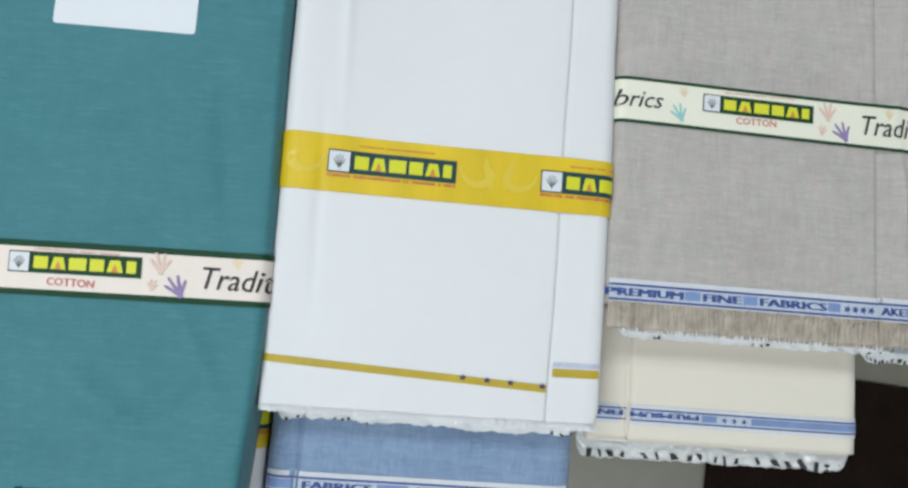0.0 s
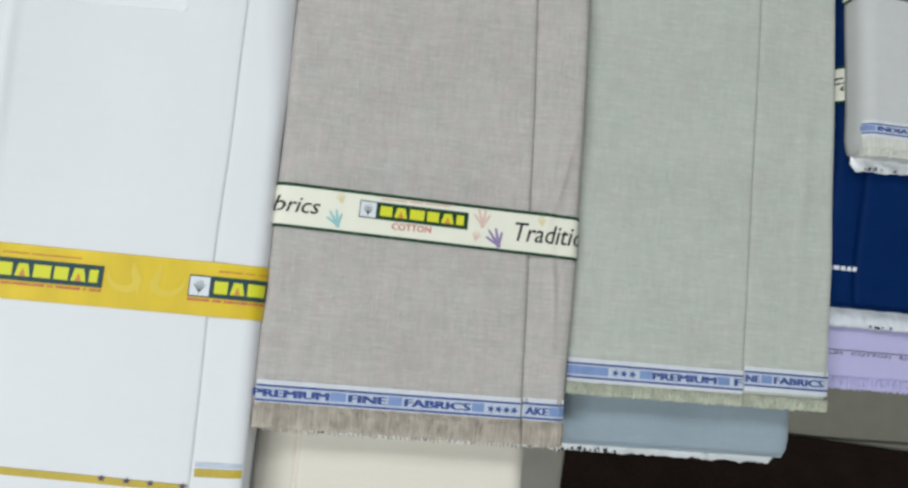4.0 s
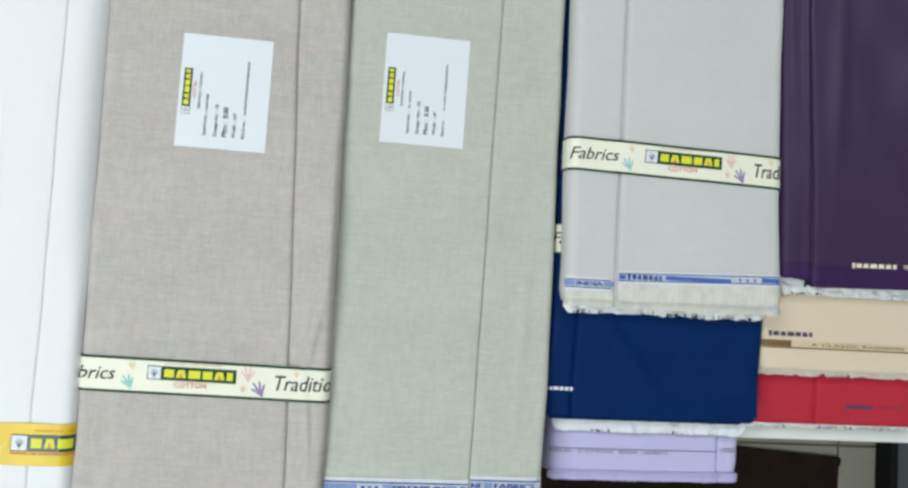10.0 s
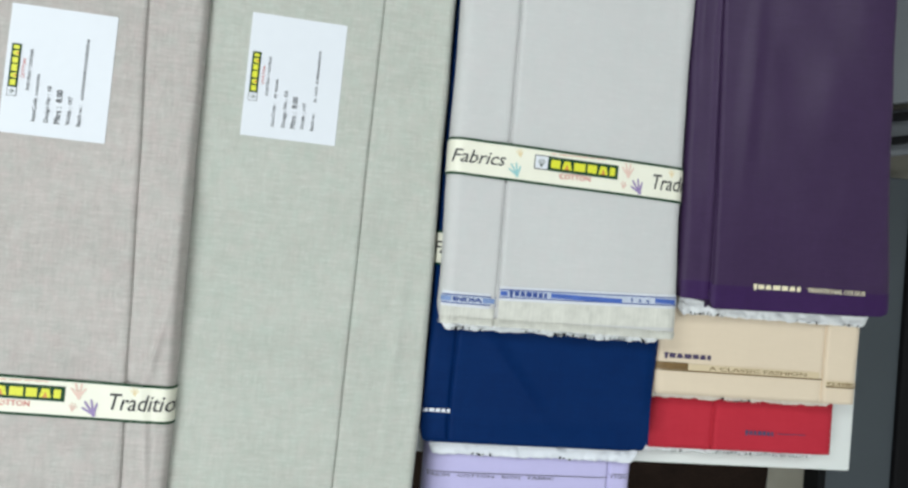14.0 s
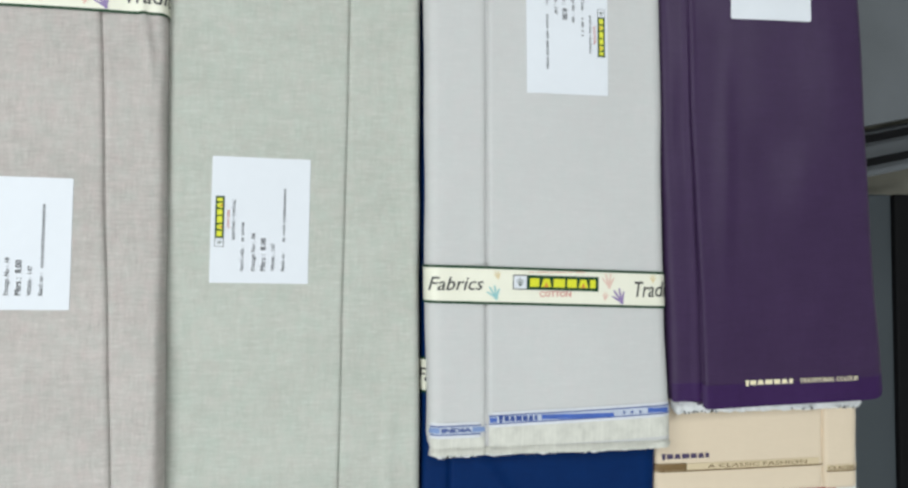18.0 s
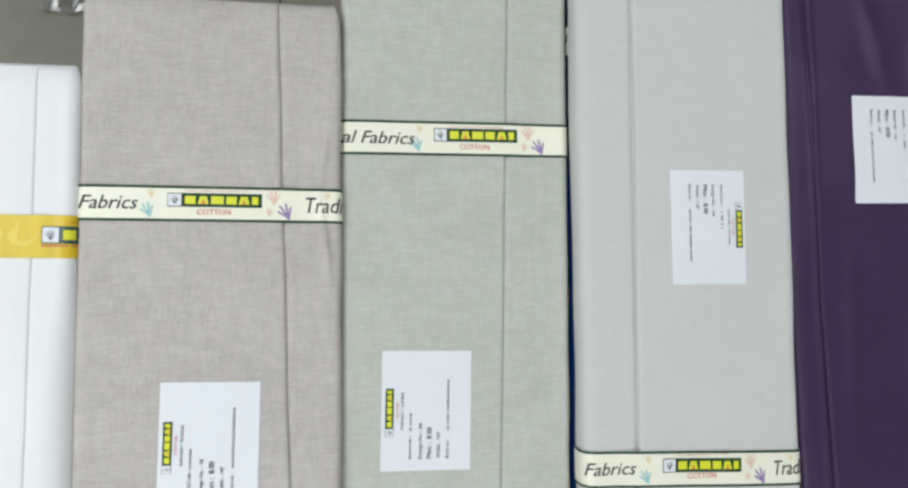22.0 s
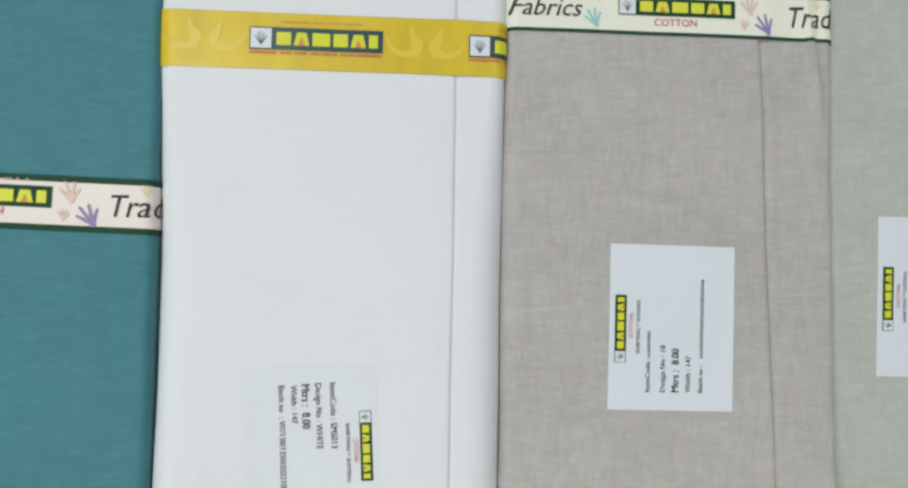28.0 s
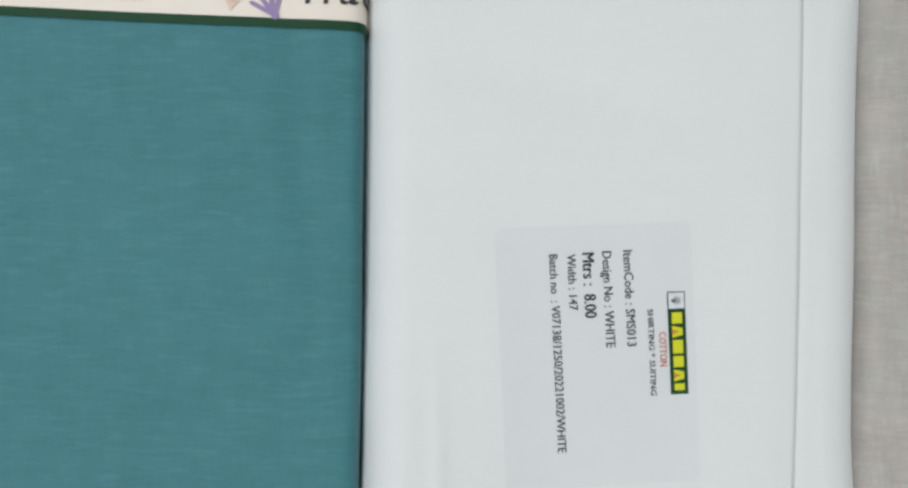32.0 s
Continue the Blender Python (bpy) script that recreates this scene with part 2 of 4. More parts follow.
M = dict(
    teal=cloth("teal_cotton", (0.0425, 0.183, 0.213), (0.120, 0.310, 0.360), slub=0.075, flecks=0.30, cross=0.4, rough=0.6, spec=0.32),
    white=cloth("white_cotton", (0.757, 0.754, 0.772), (0.805, 0.800, 0.815), slub=0.02, cross=0.6, relief=0.12),
    taupe=cloth("taupe_linen", (0.452, 0.414, 0.391), (0.660, 0.625, 0.595), slub=0.115, flecks=0.35, relief=0.16, tint=0.034),
    sage=cloth("sage_linen", (0.462, 0.474, 0.424), (0.640, 0.652, 0.612), slub=0.098, flecks=0.38, cross=0.8, relief=0.16, tint=0.028),
    grey=cloth("pale_grey_cotton", (0.556, 0.551, 0.546), (0.680, 0.672, 0.665), slub=0.035, flecks=0.22, cross=0.6, relief=0.12, tint=0.012),
    purple=cloth("purple_satin_cotton", (0.0445, 0.0235, 0.0665), (0.070, 0.038, 0.098), slub=0.10, cross=0.5, rough=0.42, sheen=0.0, spec=0.20),
    navy=cloth("navy_cotton", (0.0010, 0.0175, 0.090), (0.004, 0.034, 0.130), slub=0.10, cross=0.5, rough=0.55, sheen=0.0, spec=0.06),
    cream=cloth("cream_cotton", (0.755, 0.695, 0.605), (0.80, 0.75, 0.67), slub=0.03, cross=0.6),
    buff=cloth("buff_cotton", (0.700, 0.580, 0.440), (0.760, 0.660, 0.520), slub=0.03, cross=0.6),
    red=cloth("red_cotton", (0.455, 0.026, 0.045), (0.540, 0.060, 0.080), slub=0.06, cross=0.6, rough=0.7, sheen=0.0, spec=0.10),
    lavender=cloth("lavender_cotton", (0.50, 0.465, 0.72), (0.58, 0.55, 0.78), slub=0.04, cross=0.6),
    chambray=cloth("blue_chambray", (0.205, 0.295, 0.455), (0.38, 0.46, 0.60), slub=0.16),
    slate=cloth("grey_blue_cotton", (0.30, 0.36, 0.41), (0.38, 0.44, 0.49), slub=0.07, cross=0.6, rough=0.6),
    taupe_thread=material("taupe_loose_thread", (0.43, 0.375, 0.318), 0.85, spec=0.1, grain=0.32, scale=1300, stretch=(1, 0.04, 0.3)),
    sage_thread=material("sage_loose_thread", (0.44, 0.45, 0.36), 0.85, spec=0.1, grain=0.35, scale=1300, stretch=(1, 0.04, 0.3)),
    selvedge=cloth("white_selvedge", (0.66, 0.675, 0.72), (0.78, 0.79, 0.82), slub=0.10),
    field=cloth("pale_blue_woven_ground", (0.52, 0.57, 0.68), (0.66, 0.69, 0.76), slub=0.15),
    band=material("cream_paper", (0.80, 0.78, 0.66), 0.45, grain=0.03, scale=90, bump=0.05),
    pinkband=material("pale_pink_paper", (0.80, 0.70, 0.64), 0.45, grain=0.03, scale=90, bump=0.05),
    yellow=material("yellow_glossy_paper", (0.665, 0.468, 0.014), 0.42, grain=0.20, scale=60, stretch=(1, 0.25, 1), bump=0.15, coat=0.06),
    paleyellow=material("pale_yellow_print", (0.72, 0.535, 0.055), 0.4, coat=0.1),
    label=material("label_paper", (0.70, 0.72, 0.765), 0.5, grain=0.015, scale=120),
    greylabel=material("clear_grey_label", (0.715, 0.719, 0.738), 0.4, grain=0.015, scale=120),
    ink=material("black_ink", (0.022, 0.022, 0.026), 0.6),
    greyink=material("grey_ink", (0.085, 0.085, 0.095), 0.6),
    green=material("dark_green_ink", (0.010, 0.052, 0.022), 0.55, spec=0.2, grain=0.1, scale=200),
    navyink=material("dark_teal_ink", (0.010, 0.050, 0.060), 0.35),
    lemon=material("lemon_ink", (0.66, 0.66, 0.02), 0.45),
    sprig=material("grey_green_ink", (0.05, 0.075, 0.055), 0.5),
    orange=material("orange_ink", (0.62, 0.25, 0.04), 0.45),
    redink=material("red_ink", (0.56, 0.11, 0.09), 0.5),
    paleink=material("pale_red_ink", (0.66, 0.36, 0.28), 0.5),
    blueink=material("blue_thread", (0.030, 0.065, 0.26), 0.7, grain=0.2, scale=900),
    paleblue=material("pale_blue_thread", (0.19, 0.275, 0.50), 0.7, grain=0.2, scale=900),
    midblue=material("mid_blue_thread", (0.055, 0.12, 0.43), 0.7, grain=0.25, scale=900),
    ecru=material("ecru_loose_thread", (0.61, 0.60, 0.545), 0.85, spec=0.1, grain=0.16, scale=1300, stretch=(1, 0.04, 0.3)),
    darkviolet=material("dark_violet_thread", (0.06, 0.04, 0.10), 0.6),
    deepblue=material("deep_blue_thread", (0.008, 0.035, 0.13), 0.8, spec=0.1, grain=0.2, scale=900),
    hem=cloth("deep_violet_hem", (0.036, 0.012, 0.070), (0.060, 0.025, 0.11), slub=0.10, rough=0.5, sheen=0.0, spec=0.2),
    violetink=material("violet_ink", (0.28, 0.20, 0.40), 0.5),
    tealink=material("teal_ink", (0.30, 0.55, 0.56), 0.5),
    pinkink=material("pink_ink", (0.74, 0.53, 0.45), 0.5),
    ochreink=material("ochre_ink", (0.75, 0.62, 0.38), 0.5),
    gold=material("gold_thread", (0.50, 0.36, 0.022), 0.45, grain=0.2, scale=700, stretch=(1, 6, 1), bump=0.2),
    bronze=material("bronze_thread", (0.17, 0.10, 0.035), 0.5, metal=0.1, grain=0.3, scale=500),
    palegold=material("pale_gold_print", (0.65, 0.53, 0.35), 0.5),
    creamink=material("cream_print", (0.80, 0.72, 0.50), 0.6),
    film=material("clear_film", (0.84, 0.85, 0.86), 0.3, spec=0.5, coat=0.25),
    greyfilm=material("grey_clear_film", (0.62, 0.62, 0.62), 0.25, spec=0.5, coat=0.3),
    laminate=material("white_laminate", (0.70, 0.72, 0.70), 0.3, grain=0.02, scale=8),
    steel=material("grey_painted_steel", (0.062, 0.074, 0.085), 0.6, grain=0.08, scale=5),
    palesteel=material("pale_grey_steel", (0.165, 0.178, 0.195), 0.45, grain=0.2, scale=6),
    black=material("black_metal", (0.006, 0.006, 0.007), 0.7, spec=0.15),
    tile=material("grey_floor_tile", (0.265, 0.25, 0.205), 0.35, grain=0.1, scale=30, bump=0.02),
    grout=material("dark_grout", (0.10, 0.095, 0.08), 0.9, grain=0.2, scale=60),
    brown=material("dark_brown_coir", (0.016, 0.0095, 0.007), 0.9, spec=0.1, grain=0.4, scale=220, bump=0.6),
    wall=material("white_wall_paint", (0.62, 0.63, 0.62), 0.8, grain=0.02, scale=3),
)


# ---- mesh helpers ----
def link_mesh(name, verts, faces, mat, parent=None, label="", smooth=True):
    me = bpy.data.meshes.new(name)
    me.from_pydata(verts, [], faces)
    me.materials.append(mat)
    if smooth:
        me.polygons.foreach_set("use_smooth", [True] * len(me.polygons))
    me.update()
    ob = new(name, me)
    if parent:
        ob.parent = parent
    if label:
        tagged(ob, label)
    return ob


def part(name, bm, mat, parent, label=""):
    me = bpy.data.meshes.new(name)
    bmesh.ops.recalc_face_normals(bm, faces=bm.faces)
    bm.to_mesh(me)
    bm.free()
    me.materials.append(mat)
    ob = new(name, me)
    ob.parent = parent
    if label:
        tagged(ob, label)
    return ob


def box_bm(x0, x1, y0, y1, z0, z1, bevel=0.0):
    bm = bmesh.new()
    bmesh.ops.create_cube(bm, size=1.0)
    for v in bm.verts:
        v.co = ((x0 + x1) / 2 + v.co.x * (x1 - x0), (y0 + y1) / 2 + v.co.y * (y1 - y0), (z0 + z1) / 2 + v.co.z * (z1 - z0))
    if bevel:
        bmesh.ops.bevel(bm, geom=bm.edges[:], offset=bevel, segments=2, profile=0.5, affect="EDGES")
    return bm


_texts = {}


def letters(body, bold=0.0, shear=0.0):
    """The outline of a line of writing in the built-in font: points and faces, one unit high, starting at 0, and its width."""
    key = (body, bold, shear)
    if key not in _texts:
        cu = bpy.data.curves.new("writing", "FONT")
        cu.body, cu.size, cu.offset, cu.shear, cu.resolution_u = body, 1.0, bold, shear, 2
        ob = new("writing", cu)
        bpy.context.view_layer.update()
        me = bpy.data.meshes.new_from_object(ob.evaluated_get(bpy.context.evaluated_depsgraph_get()))
        vs = [(v.co.x, v.co.y) for v in me.vertices]
        fs = [tuple(p.vertices) for p in me.polygons]
        bpy.data.objects.remove(ob)
        bpy.data.curves.remove(cu)
        bpy.data.meshes.remove(me)
        lo, hi = min(v[0] for v in vs), max(v[0] for v in vs)
        _texts[key] = ([(x - lo, y) for x, y in vs], fs, hi - lo)
    return _texts[key]


CAP = 0.69  # height of a capital in the built-in font


class Piece:
    """A folded length of cloth lying flat: a rounded block of folds with an outer flap, on which bands, labels and prints lie."""

    def __init__(self, name, label, mat, x0, x1, y0, y1, z0, z1, turn=0.0, edge=0.010, fold=None, upper="left", flap_end=0.0, seed=0, wave=0.0009, ridges=(), front_drop=0.0, ply=0.0022, groove=0.0018, taper=(0.0, 0.0), left=0.0, corner=0.0, short=0.0, soft_flap=0, edge_mid=None, hump=None, group="folded cloth pieces"):
        self.w, self.l, self.h, self.r = x1 - x0, y1 - y0, z1 - z0, min(edge, (z1 - z0) * 0.55)
        self.r_mid, self.hump = min(edge_mid or self.r, (z1 - z0) * 0.62), hump
        self.left, self.corner, self.short, self.soft_flap = left, corner, short, soft_flap
        self.seed, self.wave, self.ridges, self.mat, self.front = seed * 3.7, wave, ridges, mat, front_drop
        self.x0, self.y0, self.c, self.s = x0, y0, math.cos(radians(turn)), math.sin(radians(turn))
        self.taper = taper
        self.fold, self.upper, self.thick, self.soften, self.groove = None, upper, ply, 0.001, groove
        self.root = new(name)
        self.root.empty_display_size = 0.1
        self.root.matrix_basis = pose(x0, y0, z0, 0, 0, turn)
        tagged(self.root, label, "folded cloth", group)
        if fold:
            self.fold = (fold[0] - x0, fold[1] - x0)
            self.h -= self.thick
        self.body()
        if fold:
            self.flap(flap_end)

    def loc(self, X, Y):
        dx, dy = X - self.x0, Y - self.y0
        return dx * self.c + dy * self.s, -dx * self.s + dy * self.c

    def radius(self, y):
        """The rounding of the long edges, which may be larger towards the middle."""
        u = y / self.l
        e = max(0.0, min(1.0, (u - 0.33) / 0.13, (0.82 - u) / 0.18))
        return self.r + (self.r_mid - self.r) * e * e * (3 - 2 * e)

    def swell(self, x, y):
        """Slow unevenness of the top, and its creases."""
        p = Vector((x * 9 + self.seed, y * 6, self.seed))
        z = self.wave * (noise.noise(p) * 1.6 + 0.5 * noise.noise(p * 3.1))
        for cx, cy, dx, dy, wide, high in self.ridges:
            lx, ly = self.loc(cx, cy)
            along = math.hypot(dx, dy)
            u = ((x - lx) * dx + (y - ly) * dy) / along
            v = ((y - ly) * dx - (x - lx) * dy) / along
            z += high * math.exp(-((v / wide) ** 2) - (u / along) ** 2)
        if self.fold and self.soften < 0.005:
            f = self.fold[0] + (self.fold[1] - self.fold[0]) * y / self.l
            beyond = x - f if self.upper == "left" else f - x
            z -= self.groove * math.exp(-(((beyond - 0.0006) / 0.0014) ** 2))
        d = min(x, self.w - x, y + 0.02, self.l - y)
        return z * max(0.0, min(1.0, d / 0.015))

    def pos(self, s, y, off=0.0):
        """The point of the outer skin at s across (bending down round both edges) and y along, off metres outside it."""
        w, h, r = self.w, self.h, self.radius(y)
        side = 0.0012 * noise.noise(Vector((self.seed, y * 14, 1.0 if s < w / 2 else 5.0)))
        back = max(0.0, y - (self.l - 0.022)) / 0.022
        slope = max(0.0, min(1.0, 1 - y / 0.13))
        drop = self.front * slope * slope * (3 - 2 * slope) + 0.010 * (1 - math.sqrt(max(0.0, 1 - back * back))) if back < 1 else 0.010
        quarter = r * math.pi / 2
        flip = s > w / 2
        q = w - s if flip else s
        if q >= r:
            x, z, nx, nz = q, h + self.swell(s, y) - drop, 0.0, 1.0
        elif q >= r - quarter:
            a = (r - q) / r
            bump = self.swell(w - r if flip else r, y) * math.cos(a)
            x, z, nx, nz = r - r * math.sin(a), h - r + r * math.cos(a) - drop * math.cos(a) + bump, -math.sin(a), math.cos(a)
        else:
            x, z, nx, nz = 0.0, h - r - (r - quarter - q), -1.0, 0.0
        x = x + nx * off + side * min(1.0, max(0.0, 1 - q / 0.03))
        z = z + nz * off
        if self.hump:
            cx, cy, wide, before, after, high = self.hump
            dy = y + self.y0 - cy
            z += nz * high * math.exp(-(((s + self.x0 - cx) / wide) ** 2) - (dy / (before if dy < 0 else after)) ** 2)
        draw = self.taper[0] * min(1.0, max(0.0, y / 0.1)) + (self.taper[1] - self.taper[0]) * max(0.0, y / self.l)
        draw *= max(0.0, min(1.0, (s / w - 0.6) / 0.4))
        draw -= self.left * max(0.0, y / self.l) * max(0.0, min(1.0, (0.4 - s / w) / 0.4))
        front = max(0.0, 1 - y / 0.03)
        nose = 0.0
        if self.corner:
            e = max(0.0, min(1.0, (s - w + self.corner) / self.corner))
            nose += self.corner * (1 - math.sqrt(1 - e * e)) * front
        if self.short and s < self.fold[0] - 0.0012:
            nose += self.short * front
        return (w - x if flip else x) - draw, y + nose, max(z, 0.0)

    def body(self):
        w, h, n = self.w, self.h, 96

        def across(y):
            r = self.radius(y)
            lo = r - r * math.pi / 2 - (h - r)
            rise = [lo, lo + (h - r) * 0.35, lo + (h - r) * 0.7] + [r - r * math.pi / 2 * k / 5 for k in range(5, 0, -1)]
            if not self.fold:
                flat = [r + (w - 2 * r) * k / n for k in range(n + 1)]
            else:
                f = self.fold[0] + (self.fold[1] - self.fold[0]) * y / self.l
                g = 1 if self.upper == "left" else -1
                near = sorted(f + g * e for e in (-0.005, -0.002, -0.0006, 0.0004, 0.0012, 0.0022, 0.0036, 0.006))
                k1 = max(2, int(n * (self.fold[0] - 0.006 - self.r) / (w - 2 * self.r)))
                k2 = max(2, n - k1)
                flat = [r + (near[0] - r) * k / k1 for k in range(k1)] + near + [near[-1] + (w - r - near[-1]) * k / k2 for k in range(1, k2 + 1)]
            return rise + flat + [w - s for s in reversed(rise)]

        ss = across(0.0)
        ys = [0.0, 0.004, 0.012] + [self.l * k / 104 for k in range(2, 101)] + [self.l - 0.022, self.l - 0.014, self.l - 0.008, self.l - 0.003, self.l]
        ys = sorted(ys)
        verts, faces, m = [], [], len(ss)
        for y in ys:
            pinch = 0.003 * max(0.0, 1 - y / 0.008) + 0.006 * max(0.0, (y - self.l + 0.02) / 0.02) ** 2
            for s in across(y):
                x, yy, z = self.pos(s, y)
                x = x + pinch * (1 - 2 * x / w)
                if y == 0.0:
                    z *= 0.96
                verts.append((x, yy, z))
        for j in range(len(ys) - 1):
            for i in range(m - 1):
                a = j * m + i
                faces.append((a, a + 1, a + m + 1, a + m))
            faces.append((j * m + m - 1, j * m, j * m + m, j * m + 2 * m - 1))
        faces.append(tuple(range(m - 1, -1, -1)))
        e = (len(ys) - 1) * m
        faces.append(tuple(range(e, e + m)))
        link_mesh("folds", verts, faces, self.mat, self.root)
        self.layers()

    def layers(self):
        """The ends of the single folds, showing unevenly at the front."""
        rnd = random.Random(int(self.seed * 13) + 1)
        n = max(4, int((self.h - self.front) / 0.006))
        high = (self.h - self.front - 0.003) / n
        for k in range(n):
            out = 0.0005 + 0.0022 * rnd.random()
            part("fold_layer", box_bm(0.004 + 0.002 * rnd.random() + (self.fold[0] if self.short else 0.0), self.w - 0.004 - 0.002 * rnd.random() - self.corner, -out, 0.03, 0.0005 + high * k, 0.0005 + high * (k + 0.86), min(0.0012, high * 0.35)), self.mat, self.root)

    def flap(self, end):
        """The outer wrap: it covers the top from one edge to the fold line, and bends down over that edge."""
        w, r = self.w, self.r
        far = -0.012
        cols = 84
        ys = [end, end + 0.004] + [end + (self.l - 0.004 - end) * k / 96 for k in range(1, 97)]
        verts, faces = [], []
        for y in ys:
            f = self.fold[0] + (self.fold[1] - self.fold[0]) * y / self.l + 0.0012 * noise.noise(Vector((y * 11, self.seed, 2)))
            row = []
            for k in range(cols + 1):
                e = k / cols
                s = far + (f - far) * e if self.upper == "left" else w - far + (f - w + far) * e
                off = self.thick if k < cols else self.thick * 0.55
                if self.soft_flap:
                    off = 0.0002 + (self.thick - 0.0002) * min(1.0, (cols - k) / self.soft_flap)
                row.append(self.pos(s, y, off))
            s = f
            row.append(self.pos(s, y, -0.0015))
            verts += row
        m = cols + 2
        for j in range(len(ys) - 1):
            for i in range(m - 1):
                a = j * m + i
                quad = (a, a + 1, a + m + 1, a + m)
                faces.append(quad if self.upper == "left" else quad[::-1])
        n0 = len(verts)
        for i in range(m):
            x, y, z = verts[i]
            verts.append((x, y + 0.0005, max(0.0, z - self.thick - 0.001)))
        for i in range(m - 1):
            quad = (i, n0 + i, n0 + i + 1, i + 1)
            faces.append(quad if self.upper == "left" else quad[::-1])
        link_mesh("outer_flap", verts, faces, self.mat, self.root)

    def lift(self, x, y):
        """How far the flap raises what lies on top here."""
        if not self.fold:
            return 0.0
        f = self.fold[0] + (self.fold[1] - self.fold[0]) * y / self.l
        d = f - x if self.upper == "left" else x - f
        t = max(0.0, min(1.0, (d + self.soften) / self.soften))
        return self.thick * t * t * (3 - 2 * t)

    def skin(self, X, Y, off):
        x, y = self.loc(X, Y)
        return self.pos(x, y, off + self.lift(x, y))

    def sheet(self, name, mat, X0, X1, Y0, Y1, off, parent=None, nx=None, ny=None, label="", round_=0.0, skew=0.0, turn=0.0, thick=0.0004, ragged=0.0):
        """A thin sheet lying on the piece, given by its place in the plan, with a small edge of its own."""
        nx = nx or max(2, int(abs(X1 - X0) / 0.006))
        ny = ny or max(2, int(abs(Y1 - Y0) / 0.012))
        verts, faces = [], []
        cx, cy, ct, st = (X0 + X1) / 2, (Y0 + Y1) / 2, math.cos(radians(turn)), math.sin(radians(turn))

        def place(X, Y, o):
            Y = Y + skew * (X - cx)
            dx, dy = X - cx, Y - cy
            return self.skin(cx + dx * ct - dy * st, cy + dx * st + dy * ct, o)

        def inset(k):
            d = min(k, 1 - k) * (Y1 - Y0)
            return round_ - math.sqrt(max(0.0, round_**2 - (round_ - d) ** 2)) if d < round_ else 0.0

        ks = [k / ny for k in range(ny + 1)]
        if round_:
            ks = sorted(set(ks + [round_ * q / (Y1 - Y0) for q in (0.15, 0.4, 0.7, 1)] + [1 - round_ * q / (Y1 - Y0) for q in (0.15, 0.4, 0.7, 1)]))
        for k in ks:
            i0 = inset(k)
            for q in range(nx + 1):
                X = X0 + i0 + (X1 - X0 - 2 * i0) * q / nx
                Y = Y0 + (Y1 - Y0) * k
                if ragged and k == 0.0:
                    Y += ragged * noise.noise(Vector((X * 160, self.seed, 3)))
                verts.append(place(X, Y, off))
        m, rows = nx + 1, len(ks)
        for j in range(rows - 1):
            for i in range(nx):
                a = j * m + i
                faces.append((a, a + 1, a + m + 1, a + m))
        rim = list(range(m)) + [j * m + m - 1 for j in range(1, rows)] + [(rows - 1) * m + i for i in range(m - 2, -1, -1)] + [j * m for j in range(rows - 2, 0, -1)]
        base, many = len(verts), len(rim)
        verts += [verts[i] for i in rim]
        verts += [(verts[i][0], verts[i][1], max(0.0, verts[i][2] - thick)) for i in rim]
        for k in range(many):
            n = (k + 1) % many
            faces.append((base + n, base + k, base + many + k, base + many + n))
        return link_mesh(name, verts, faces, mat, parent or self.root, label)

    def lettering(self, body, mat, X, Y, size, off, parent=None, name="writing", turn=0.0, bold=0.0, shear=0.0, width=None, flip=False):
        """A line of writing on the piece from (X, Y) on, capitals size metres high. width: the length of the line."""
        vs, fs, wide = letters(body, min(bold, 0.0), shear)
        if bold > 0:
            vs, fs = vs + [(u + bold, v) for u, v in vs], fs + [tuple(i + len(vs) for i in f) for f in fs]
        k = size / CAP
        kx = width / wide if width else k
        ct, st = math.cos(radians(turn)), math.sin(radians(turn))
        verts = []
        for u, v in vs:
            u, v = u * kx, v * k
            verts.append(self.skin(X + u * ct - v * st, Y + u * st + v * ct, off))
        return tagged(link_mesh(name, verts, fs, mat, parent or self.root, "", smooth=False), kind="stuff")

    def shapes(self, name, mat, polys, off, parent=None, X=0.0, Y=0.0, turn=0.0, label=""):
        """Flat printed shapes: lists of plan points, turned about and moved to (X, Y)."""
        ct, st = math.cos(radians(turn)), math.sin(radians(turn))
        verts, faces = [], []
        fine = []
        for poly in polys:
            n = int(max(abs(poly[1][0] - poly[0][0]), abs(poly[2][0] - poly[3][0])) / 0.002) if len(poly) == 4 else 0
            if n < 2:
                fine.append(poly)
                continue
            (ax, ay), (bx, by), (cx, cy), (dx, dy) = poly
            low = [(ax + (bx - ax) * k / n, ay + (by - ay) * k / n) for k in range(n + 1)]
            high = [(dx + (cx - dx) * k / n, dy + (cy - dy) * k / n) for k in range(n + 1)]
            fine += [[low[k], low[k + 1], high[k + 1], high[k]] for k in range(n)]
        for poly in fine:
            faces.append(tuple(range(len(verts), len(verts) + len(poly))))
            verts += [self.skin(X + u * ct - v * st, Y + u * st + v * ct, off) for u, v in poly]
        ob = link_mesh(name, verts, faces, mat, parent or self.root, label, smooth=False)
        return tagged(ob, kind="stuff") if len(polys) > 1 else ob

